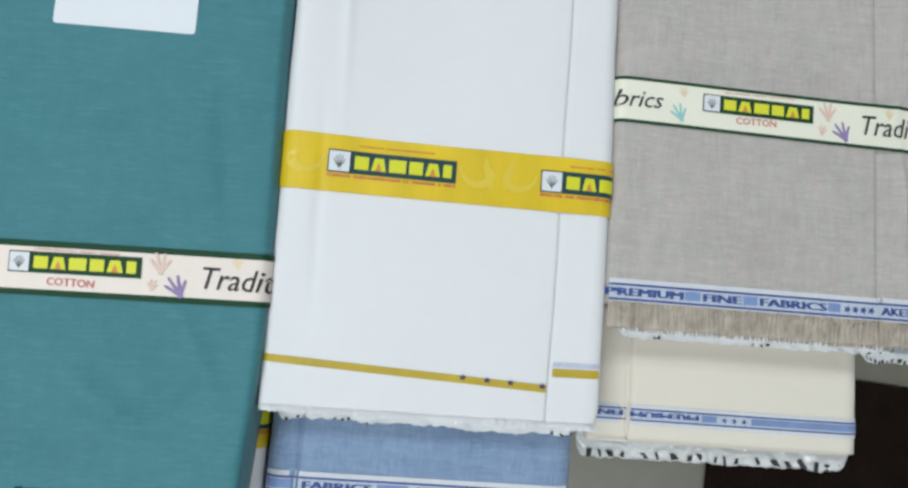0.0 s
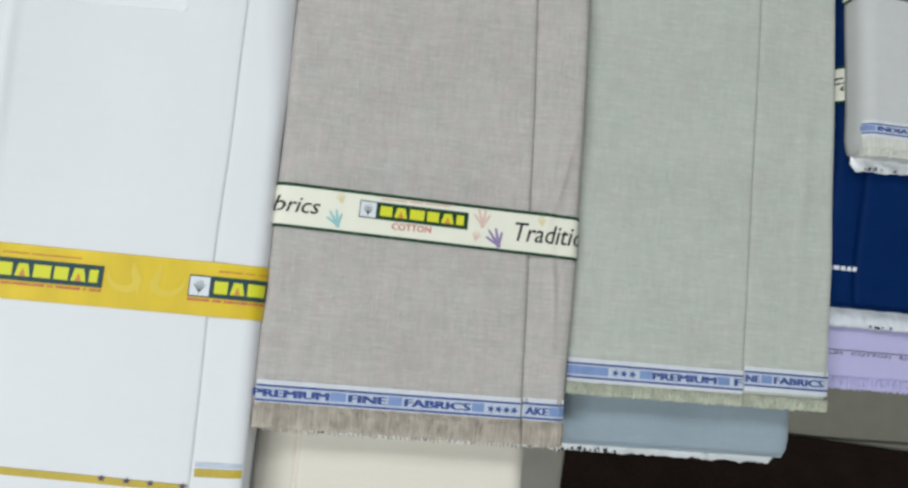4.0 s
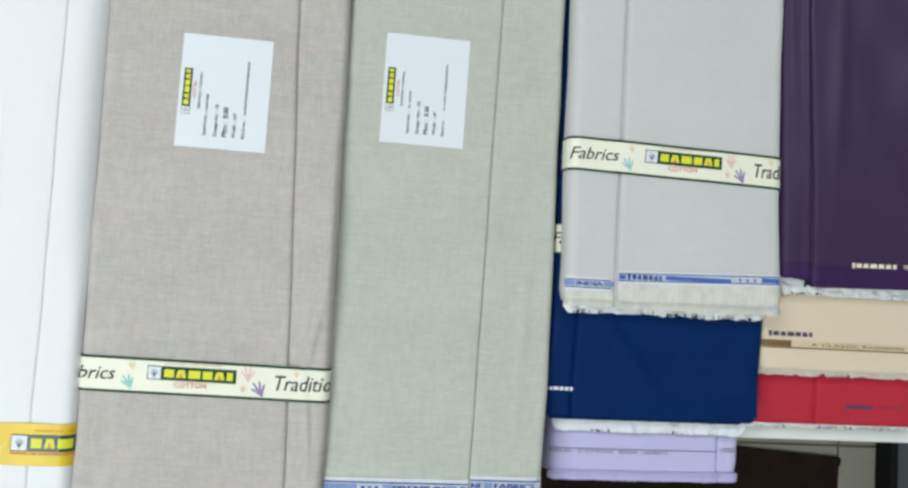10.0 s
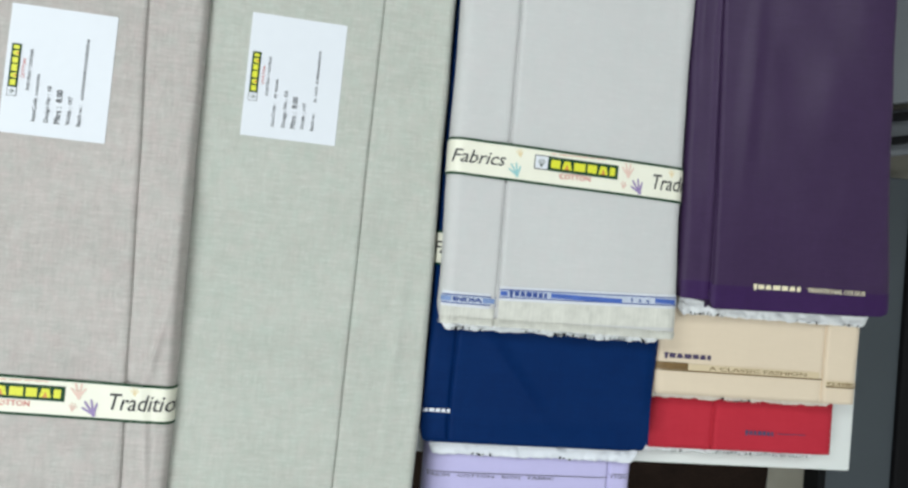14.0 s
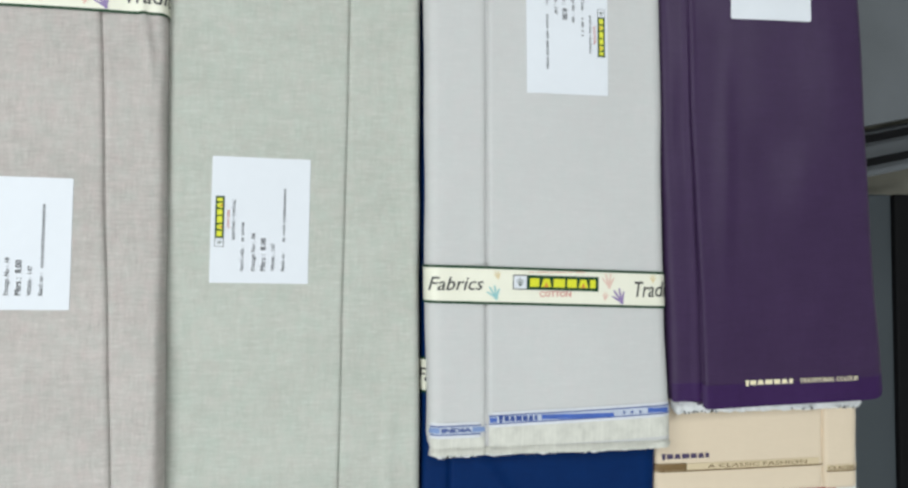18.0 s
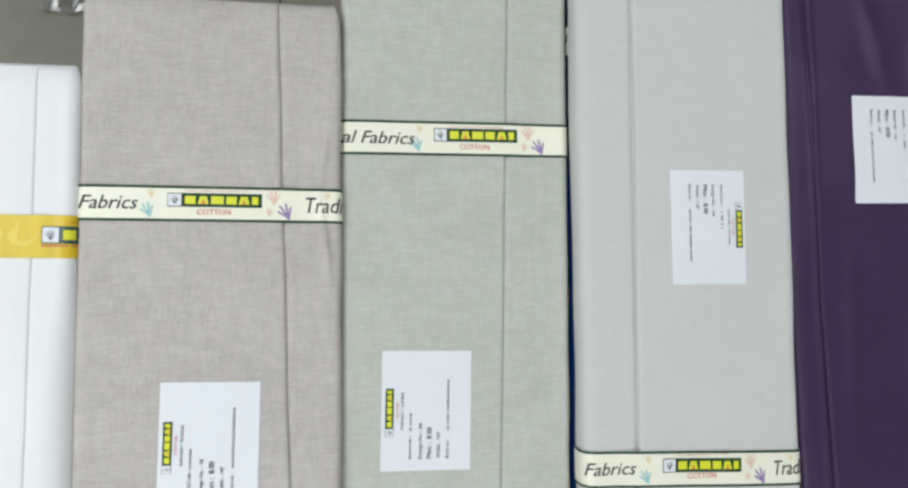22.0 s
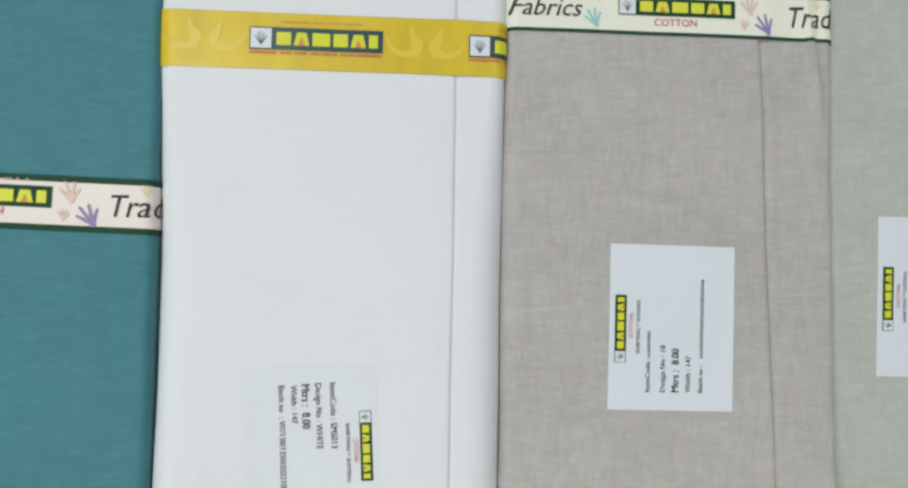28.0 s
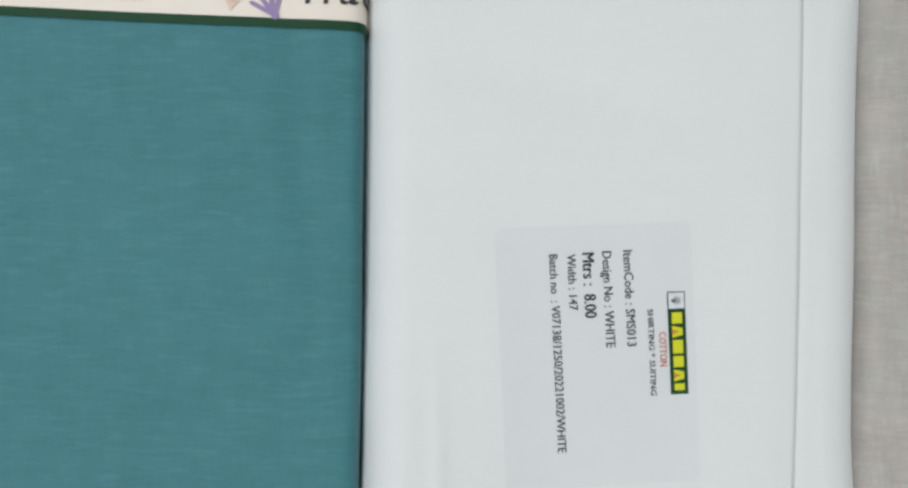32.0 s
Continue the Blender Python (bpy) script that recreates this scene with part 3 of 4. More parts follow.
    def fringe(self, mat, X0, X1, Y0, Y1, count, parent=None, off=0.001, name="fringe", droop=0.0015, label=""):
        """Frayed threads along the cut end, from Y1 out to about Y0."""
        rnd = random.Random(int(self.seed * 10) + count)
        base = self.sheet(name + "_base", mat, X0, X1, Y0 + (Y1 - Y0) * 0.16, Y1, off, parent, ny=4, thick=0.0015, ragged=(Y1 - Y0) * 0.06, nx=int((X1 - X0) / 0.0014))
        verts, faces = [], []
        for k in range(count):
            X = X0 + (X1 - X0) * (k + rnd.random()) / count
            wide = 0.00022 + 0.0003 * rnd.random()
            tip = Y0 + (Y1 - Y0) * 0.22 * rnd.random()
            top = Y1 - (Y1 - Y0) * 0.35 * rnd.random()
            lean = (rnd.random() - 0.5) * 0.002
            o = off + 0.0003 + rnd.random() * 0.0010
            a = len(verts)
            for j in range(4):
                e = j / 3
                y = top + (tip - top) * e
                d = -droop * e * e
                for side in (-1, 1):
                    x_, y_, z_ = self.skin(X + lean * e + side * wide * (1 - 0.4 * e), y, o)
                    verts.append((x_, y_, max(0.0, z_ + d)))
                    verts.append((x_, y_, max(0.0, z_ + d - 0.0008)))
            for j in range(3):
                b = a + 4 * j
                faces += [(b, b + 2, b + 6, b + 4), (b + 1, b + 5, b + 7, b + 3), (b, b + 4, b + 5, b + 1), (b + 2, b + 3, b + 7, b + 6)]
        return tagged(link_mesh(name, verts, faces, mat, parent or self.root, label, smooth=False), kind="stuff")

    def film_end(self, X0, X1, Y0, Y1, level, print_bars=((0.1, 0.3),), name="film_sleeve", label="crumpled clear plastic film sleeve", mat=None, bar=0.012, tall=0.3):
        """The end of the clear plastic sleeve, crumpled and ragged, sticking out under the front edge."""
        nx, ny = 110, 10
        verts, faces = [], []
        for j in range(ny + 1):
            for i in range(nx + 1):
                X = X0 + (X1 - X0) * i / nx
                Y = Y1 + (Y0 - Y1) * j / ny
                x, y = self.loc(X, Y)
                far = j / ny
                end = max(0.0, 1 - min(X - X0, X1 - X) / 0.006)
                y += far * (0.0013 * noise.noise(Vector((X * 60, self.seed, 1))) + 0.0015 * noise.noise(Vector((X * 240, self.seed, 8)))) + 0.35 * (Y1 - Y0) * end * end * far
                crease = abs(noise.noise(Vector((X * 48, Y * 150, self.seed)))) + 0.6 * abs(noise.noise(Vector((X * 150 + Y * 90, Y * 260, self.seed + 3))))
                z = level + 0.0052 * (crease - 0.35)
                verts.append((x, y, max(0.001, z - 0.0035 * far * far - 0.002 * end)))
        m = nx + 1
        for j in range(ny):
            for i in range(nx):
                a = j * m + i
                faces.append((a, a + m, a + m + 1, a + 1))
        n0 = len(verts)
        verts += [(x, y, max(0.0, z - 0.0015)) for x, y, z in verts[ny * m:]]
        for i in range(nx):
            faces.append((ny * m + i, n0 + i, n0 + i + 1, ny * m + i + 1))
        ob = link_mesh(name, verts, faces, mat or M["film"], self.root, label)
        rnd = random.Random(int(self.seed * 7) + 5)
        pv, pf = [], []
        for a0, a1 in print_bars:
            u = a0
            while u < a1:
                wide = bar * (0.5 + rnd.random())
                e0 = 1 - tall * (0.6 + 0.4 * rnd.random())
                quad = []
                lean, end = wide * (rnd.random() - 0.5), 1.02 - 0.25 * rnd.random() * tall
                for uu, e in ((u, e0), (u + wide * (0.5 + 0.4 * rnd.random()), e0), (u + wide + lean, end), (u + lean + wide * 0.2, end)):
                    i = max(0, min(nx, int(uu * nx)))
                    top, bottom = Vector(verts[(ny // 2) * m + i]), Vector(verts[ny * m + i])
                    p = top.lerp(bottom, e)
                    quad.append((p.x, p.y, p.z + 0.0012))
                pf.append(tuple(range(len(pv), len(pv) + 4)))
                pv += quad
                u += wide + bar * (0.5 + 1.5 * rnd.random())
        if pv:
            tagged(link_mesh("black_print", pv, pf, M["ink"], ob, smooth=False), kind="stuff")
        return ob


# ---- printed matter ----
def rect(x0, x1, y0, y1, n=1):
    """A strip of rectangles, so that it can follow an uneven surface."""
    n = max(n, int(abs(x1 - x0) / 0.003))
    xs = [x0 + (x1 - x0) * k / n for k in range(n + 1)]
    return [[(a, y0), (b, y0), (b, y1), (a, y1)] for a, b in zip(xs, xs[1:])]


def strokes(long, high, count, seed):
    """A line of tiny unreadable print: short uneven strokes with gaps."""
    rnd = random.Random(int(seed * 9999))
    out = []
    for k in range(count):
        if rnd.random() < 0.9:
            a = long * (k + 0.1 * rnd.random()) / count
            b = a + long / count * (0.55 + 0.3 * rnd.random())
            out.append([(a, 0), (b, 0), (b, high * (0.8 + 0.2 * rnd.random())), (a, high)])
    return out


def glyph_blocks(x0, x1, y0, y1):
    """Six plain blocks in the rhythm of a wordmark, two of them tapered with a small wedge in a second colour."""
    plan, wedges = [], []
    step = (x1 - x0) / 6.0
    d = y1 - y0
    x = x0
    for k, wide in enumerate((1.0, 1.08, 1.22, 1.0, 1.08, 0.62)):
        a, b = x, x + step * wide * 0.84
        t = b - a
        slant = t * 0.2 if k in (1, 4) else 0.0
        plan.append([(a, y0), (b, y0), (b - slant, y1), (a + slant, y1)])
        if slant:
            wedges.append([(a + t * 0.28, y0), (b - t * 0.28, y0), (b - t * 0.47, y0 + d * 0.6), (a + t * 0.47, y0 + d * 0.6)])
        x += step * wide
    return plan, wedges


def logo(p, parent, X, Y, long, high, off, turn=0.0, ground="green"):
    """A trade mark as plain shapes: a white square with a dark sprig, and a dark box with yellow blocks. (X, Y): its lower left corner."""
    q = high
    step = 0.0002
    p.shapes("mark_border", M["ink"], rect(0, q, 0, q), off, parent, X, Y, turn)
    p.shapes("mark_square", M["label"], rect(q * 0.05, q * 0.95, q * 0.06, q * 0.94), off + step, parent, X, Y, turn)
    sprig = [[(q * 0.48, q * 0.16), (q * 0.52, q * 0.16), (q * 0.515, q * 0.8), (q * 0.485, q * 0.8)]]
    for side in (-1, 1):
        for low, out, top in ((0.30, 0.13, 0.72), (0.26, 0.24, 0.58)):
            sprig.append([(q * (0.5 + side * 0.02), q * low), (q * (0.5 + side * 0.05), q * (low - 0.02)), (q * (0.5 + side * (out + 0.03)), q * top), (q * (0.5 + side * (out - 0.01)), q * (top + 0.02))])
    p.shapes("mark_sprig", M["sprig"], sprig, off + 2 * step, parent, X, Y, turn)
    p.shapes("mark_box", M[ground], rect(q, long, 0, q, 16), off, parent, X, Y, turn)
    blocks, wedges = glyph_blocks(q + (long - q) * 0.035, long - (long - q) * 0.03, q * 0.21, q * 0.79)
    p.shapes("mark_print", M["lemon"], blocks, off + step, parent, X, Y, turn)
    p.shapes("mark_accent", M["orange"], wedges, off + 2 * step, parent, X, Y, turn)


def splash(p, parent, mat, X, Y, size, off, turn):
    """A printed paint splash: a blot with five strokes fanning out of it."""
    polys = []
    for k, (ang, ln) in enumerate(((128, 0.80), (104, 1.0), (80, 0.96), (56, 0.74))):
        a = radians(ang)
        c, s = math.cos(a), math.sin(a)
        wd = size * 0.085
        r0, r1 = -size * 0.12, size * ln
        polys.append([(c * r0 - s * wd, s * r0 + c * wd), (c * r0 + s * wd, s * r0 - c * wd), (c * r1 + s * wd * 0.7, s * r1 - c * wd * 0.7), (c * (r1 + wd), s * (r1 + wd)), (c * r1 - s * wd * 0.7, s * r1 + c * wd * 0.7)])
    p.shapes("splash_print", M[mat], polys, off, parent, X, Y, turn)


def cream_band(p, Xl, Xr, Y0, Y1, logo_x, skew=0.0, pink=False, before="Fabrics", before_x=None, after="Traditi", after_x=None):
    """The printed paper band round a piece. Xl, Xr reach round the edges; logo_x: where the mark starts."""
    p.soften = 0.022
    paper = M["pinkband" if pink else "band"]
    edge = 0.0016 if not pink else 0.003
    band = p.sheet("paper_band", paper, Xl - 0.022, Xr + 0.022, Y0, Y1, 0.0009, label="cream paper band printed with colour splashes", skew=skew, thick=0.0006, nx=130, ny=3)
    mid = (Xl + Xr) / 2
    for a, b in ((Y0 - 0.0004, Y0 + edge), (Y1 - edge, Y1 + 0.0004)):
        p.sheet("green_border", M["green"], Xl - 0.022, Xr + 0.022, a, b, 0.0012, band, nx=130, ny=1, skew=skew)
    high = Y1 - Y0
    at = lambda X: skew * (X - mid)
    o = 0.0014
    long, q = 0.0735, high * 0.40
    ly = Y0 + high * 0.41
    logo(p, band, logo_x, ly + at(logo_x), long, q, o, turn=math.degrees(math.atan(skew)))
    p.shapes("fine_print", M["paleink"], strokes(long - 0.026, 0.0010, 30, logo_x), o, band, logo_x + 0.014, ly + q + 0.0014 + at(logo_x))
    p.lettering("COTTON", M["redink"], logo_x + 0.0225, ly - 0.0062 + at(logo_x), 0.0044, o, band, width=0.0265, bold=0.02)
    if before:
        bx = before_x if before_x is not None else logo_x - 0.062
        p.lettering(before, M["ink"], bx, Y0 + high * 0.33 + at(bx), 0.0108, o, band, shear=0.30, width=0.0435 * len(before) / 7, bold=0.010)
    ax = after_x if after_x is not None else logo_x + long + 0.030
    if after:
        p.lettering(after, M["ink"], ax, Y0 + high * 0.29 + at(ax), 0.0128, o, band, shear=0.24, width=0.0060 * len(after), bold=0.010)
    for mat, dx, dy, size, turn in (("tealink", -0.0135, 0.16, 0.0105, 18), ("ochreink", -0.012, 0.70, 0.006, 10), ("pinkink", long + 0.010, 0.55, 0.0112, 2), ("violetink", long + 0.0215, 0.13, 0.0118, 22), ("pinkink", long + 0.006, 0.2, 0.006, -10)):
        X = logo_x + dx
        if Xl < X < Xr:
            splash(p, band, mat, X, Y0 + high * dy + at(X), size, o, turn)
    if after_x is not None or logo_x + long + 0.045 < Xr:
        X = ax + 0.018
        splash(p, band, "ochreink", X, Y0 + high * 0.72 + at(X), 0.006, o - 0.0002, 0)
    p.soften = 0.001
    return band


def yellow_band(p, Xl, Xr, Y0, Y1, marks, skew=0.0):
    """The glossy yellow band with marks and pale curls."""
    p.soften = 0.022
    band = p.sheet("yellow_band", M["yellow"], Xl - 0.022, Xr + 0.022, Y0, Y1, 0.0009, label="glossy yellow paper band", skew=skew, thick=0.0006, nx=130, ny=4)
    mid, high = (Xl + Xr) / 2, Y1 - Y0
    o = 0.0014
    deg = math.degrees(math.atan(skew))
    for X in marks:
        dy = skew * (X - mid)
        long, q = 0.078, high * 0.40
        logo(p, band, X, Y0 + high * 0.34 + dy, long, q, o, deg, "navyink")
        p.shapes("fine_print", M["redink"], strokes(long, 0.0016, 44, X), o, band, X, Y0 + high * 0.265 + dy, deg)
        p.shapes("fine_print", M["orange"], strokes(long - 0.030, 0.0012, 26, X), o, band, X + 0.018, Y0 + high * 0.82 + dy, deg)
        for side in (-1, 1):
            cx = X - 0.016 if side < 0 else X + long + 0.016
            if cx > Xr + 0.004 or cx < Xl - 0.004:
                continue
            polys = []
            ring = [(0.0125 * (1 - 0.135 * a), a - 0.3, 0.0050 * math.sin(math.pi * min(1.0, 0.04 + a / 5.4))) for a in (k / 26 * 5.2 for k in range(27))]
            for (r0, a0, w0), (r1, a1, w1) in zip(ring, ring[1:]):
                polys.append([(side * -math.cos(a) * d * 1.15, math.sin(-a) * d) for a, d in ((a0, r0), (a1, r1), (a1, r1 - w1), (a0, r0 - w0))])
            leaf = [(0.0022 * math.sin(math.pi * e) ** 0.8, 0.0135 - 0.026 * e) for e in (k / 8 for k in range(9))]
            for (w0, y0), (w1, y1) in zip(leaf, leaf[1:]):
                polys.append([(side * (0.0165 - w0 + y0 * 0.2), y0 * 0.8), (side * (0.0165 + w0 + y0 * 0.2), y0 * 0.8), (side * (0.0165 + w1 + y1 * 0.2), y1 * 0.8), (side * (0.0165 - w1 + y1 * 0.2), y1 * 0.8)])
            p.shapes("curl_print", M["paleyellow"], polys, 0.0012, band, cx, Y0 + high * 0.56 + dy, deg)
    p.soften = 0.001
    return band


def sticker(p, X0, X1, Y0, Y1, up=True, lines=(), mat="label", turn=0.0, mark=0.285, label="white rectangular price label with printed lines", corner=0.0008, ink="ink"):
    """A stuck-on label whose lines of print run up (or down) the piece. lines: (text or None for a bar, place across 0..1, start, length, height)."""
    lie = 0.0002 if mat == "greylabel" else 0.0004
    ob = p.sheet("paper_label", M[mat], X0, X1, Y0, Y1, lie, label=label, round_=corner, turn=turn, thick=0.0003, nx=26, ny=26)
    w, l = X1 - X0, Y1 - Y0
    cx, cy = (X0 + X1) / 2, (Y0 + Y1) / 2
    ct, st = math.cos(radians(turn)), math.sin(radians(turn))

    def at(a, b):
        dx, dy = (a - 0.5) * w, (b - 0.5) * l
        if not up:
            dx, dy = -dx, -dy
        return cx + dx * ct - dy * st, cy + dx * st + dy * ct

    deg = (90 if up else -90) + turn
    o = lie + 0.0003
    if mark:
        X, Y = at(0.135, mark)
        logo(p, ob, X, Y, 0.0405, 0.0070, o, deg)
    for text, a, b, long, high in lines:
        X, Y = at(a + 0.006, b)
        if text:
            p.lettering(text, M["redink" if text == "COTTON" else ink], X, Y, high * 1.35, o, ob, turn=deg, width=long, bold=0.055 if high > 0.003 else 0.03)
        else:
            n = max(3, int(long / 0.0017))
            rnd = random.Random(int(X * 9999) + n)
            polys = []
            for k in range(n):
                if rnd.random() < 0.9:
                    polys += rect(long * k / n, long * (k + 0.45 + 0.25 * rnd.random()) / n, 0, high * (0.75 + 0.25 * rnd.random()))
            p.shapes("print_bar", M["greyink"], polys, o, ob, X, Y, deg)
    return ob


def woven_line(p, X0, X1, Y0, Y1, words, skew=0.0, parent=None, flip=False, off=0.0006, block="paleblue"):
    """A white woven selvedge with two blue lines and words between them. words: (text or None for a block, X, width)."""
    mid, high = (X0 + X1) / 2, Y1 - Y0
    strip = p.sheet("woven_selvedge", M["selvedge"], X0, X1, Y0, Y1, off, parent, ny=2, skew=skew, label="white woven selvedge with blue writing")
    p.sheet("woven_field", M["field"], X0, X1, Y0 + high * 0.22, Y0 + high * 0.76, off + 0.0002, strip, ny=1, skew=skew, thick=0.0001)
    for a in (0.20, 0.74):
        p.sheet("blue_line", M["blueink"], X0, X1, Y0 + high * a, Y0 + high * (a + 0.072), off + 0.0004, strip, ny=1, skew=skew, thick=0.0002)
    for text, X, wide in words:
        dy = skew * (X - mid)
        if text is None:
            p.shapes("blue_block", M[block], rect(0, wide, 0, high * 0.32, max(1, int(wide / 0.008))), off + 0.0005, strip, X, Y0 + high * 0.36 + dy)
        else:
            if text.startswith("*"):
                n = len(text)
                tip = high * 0.17
                stars = [[(wide * (i + 0.5) / n + tip * math.cos(k * math.tau / 10) * (1 if k % 2 == 0 else 0.4), tip * math.sin(k * math.tau / 10) * (1 if k % 2 == 0 else 0.4)) for k in range(10)] for i in range(n)]
                p.shapes("star_row", M["blueink"], stars, off + 0.0005, strip, X, Y0 + high * 0.50 + dy)
            elif flip:
                p.lettering(text, M["blueink"], X + wide, Y0 + high * 0.67 + dy, high * 0.26, off + 0.0005, strip, turn=180, width=wide, bold=0.11)
            else:
                p.lettering(text, M["blueink"], X, Y0 + high * 0.37 + dy, high * 0.28, off + 0.0005, strip, width=wide, bold=0.11)
    return strip


def brand_bars(p, mat, X, Y, long, high, off=0.0006, turn=0.0, name="brand_print"):
    blocks, wedges = glyph_blocks(high * 1.2, long, 0, high)
    blocks.append([(high * 0.25, -high * 0.25), (high * 0.75, -high * 0.25), (high * 0.95, high * 1.1), (high * 0.05, high * 1.1)])
    p.shapes(name, M[mat], blocks, off, None, X, Y, turn)


# ---- the setting ----
TABLE = 0.75
room = (-2.6, 2.9, -2.4, 2.9, 2.8)


def slab(name, label, x0, x1, y0, y1, z0, z1, mat):
    bm = box_bm(x0, x1, y0, y1, z0, z1)
    me = bpy.data.meshes.new(name)
    bm.to_mesh(me)
    bm.free()
    me.materials.append(mat)
    return tagged(new(name, me), label, "room", kind="structure")


rx0, rx1, ry0, ry1, rz = room
slab("wall_north", "plain white painted wall", rx0, rx1, ry1, ry1 + 0.12, 0, rz, M["wall"])
slab("wall_south", "plain white painted wall", rx0, rx1, ry0 - 0.12, ry0, 0, rz, M["wall"])
slab("wall_east", "plain white painted wall", rx1, rx1 + 0.12, ry0 - 0.12, ry1 + 0.12, 0, rz, M["wall"])
slab("wall_west", "plain white painted wall", rx0 - 0.12, rx0, ry0 - 0.12, ry1 + 0.12, 0, rz, M["wall"])
slab("ceiling", "plain white ceiling", rx0 - 0.12, rx1 + 0.12, ry0 - 0.12, ry1 + 0.12, rz, rz + 0.1, M["wall"])
floor = slab("floor", "grey tiled shop floor with dark joints", rx0 - 0.12, rx1 + 0.12, ry0 - 0.12, ry1 + 0.12, -0.1, -0.004, M["grout"])


def floor_tiles():
    """Large floor tiles with open joints, cut along the walls."""
    tw, tl, gap = 1.2, 0.9, 0.005
    sizes = {}
    for i in range(-5, 4):
        for j in range(-4, 6):
            x0, y0 = 1.145 + tw * i, -0.23 + tl * j
            x1, y1 = min(x0 + tw - gap / 2, rx1), min(y0 + tl - gap / 2, ry1)
            x0, y0 = max(x0 + gap / 2, rx0), max(y0 + gap / 2, ry0)
            if x1 - x0 < 0.02 or y1 - y0 < 0.02:
                continue
            key = (round(x1 - x0, 4), round(y1 - y0, 4))
            if key not in sizes:
                bm = box_bm(0, key[0], 0, key[1], -0.012, 0.0, 0.0015)
                me = bpy.data.meshes.new("tile")
                bm.to_mesh(me)
                bm.free()
                me.materials.append(M["tile"])
                sizes[key] = me
            ob = new("tile", sizes[key])
            ob.parent = floor
            ob.location = (x0, y0, 0)


def table():
    root = new("display_table")
    tagged(root, "white laminate display table with steel legs under the cloth piles", "table")
    part("tabletop", box_bm(-0.72, 0.737, -0.060, 0.565, 0.722, TABLE, 0.0025), M["laminate"], root)
    part("front_apron", box_bm(-0.66, 0.68, -0.020, -0.002, 0.65, 0.722, 0.002), M["laminate"], root)
    for x in (-0.66, 0.66):
        for y in (0.0, 0.51):
            part("leg", box_bm(x - 0.02, x + 0.02, y - 0.02, y + 0.02, 0.0, 0.722, 0.003), M["steel"], root, "grey painted steel leg")


def door_mat():
    root = new("floor_mat")
    tagged(root, "dark brown coir mat lying on the grey floor", "mat")
    part("mat_body", box_bm(0.32, 1.142, -1.02, -0.254, 0.0, 0.012, 0.004), M["brown"], root)
    for y in (-1.02, -0.272):
        part("bound_edge", box_bm(0.318, 1.144, y, y + 0.018, 0.0, 0.014, 0.003), M["brown"], root)
    root.matrix_basis = pose(1.14, -0.254, 0, 0, 0, -4) @ pose(-1.14, 0.254, 0)


def low_rack():
    """The low steel stand beside the table."""
    root = new("steel_rack")
    tagged(root, "low grey steel rack with black rails beside the table", "rack")
    askew = pose(1.25, 0.46, 0, 0, 0, 11.5) @ pose(-1.25, -0.46, 0)
    upper = [part("shelf_panel", box_bm(1.02, 1.75, 0.505, 1.35, 0.165, 0.185, 0.004), M["palesteel"], root)]
    upper.append(part("cross_panel", box_bm(1.02, 1.75, 0.405, 0.500, 0.115, 0.135, 0.004), M["palesteel"], root))
    for y in (0.434, 0.481):
        upper.append(part("rail", box_bm(1.00, 1.78, y - 0.008, y + 0.008, 0.15, 0.17, 0.003), M["black"], root, "black metal rail"))
    for x, y in ((1.04, 0.53), (1.74, 0.53), (1.04, 1.33), (1.74, 1.33)):
        upper.append(part("post", box_bm(x - 0.012, x + 0.012, y - 0.012, y + 0.012, 0.0, 0.166, 0.002), M["black"], root))
    for x in (1.04, 1.74):
        for y in (0.434, 0.481):
            upper.append(part("rail_bracket", box_bm(x - 0.008, x + 0.008, y - 0.007, y + 0.007, 0.134, 0.151, 0.002), M["black"], root))
        upper.append(part("post", box_bm(x - 0.012, x + 0.012, 0.4455, 0.4695, 0.0, 0.116, 0.002), M["black"], root))
    for ob in upper:
        ob.matrix_basis = askew
    part("lower_panel", box_bm(1.252, 1.412, -0.32, 0.385, 0.02, 0.04, 0.004), M["steel"], root)
    part("edge_strip", box_bm(1.232, 1.25, -0.9, 0.38, 0.0, 0.05, 0.004), M["black"], root)
    part("edge_strip", box_bm(1.413, 1.53, -0.34, 0.385, 0.02, 0.05, 0.004), M["black"], root)
    for x, y in ((1.27, -0.30), (1.40, -0.30), (1.27, 0.36), (1.40, 0.36), (1.51, -0.3), (1.51, 0.36)):
        part("foot", box_bm(x - 0.012, x + 0.012, y - 0.012, y + 0.012, 0.0, 0.021, 0.002), M["black"], root)


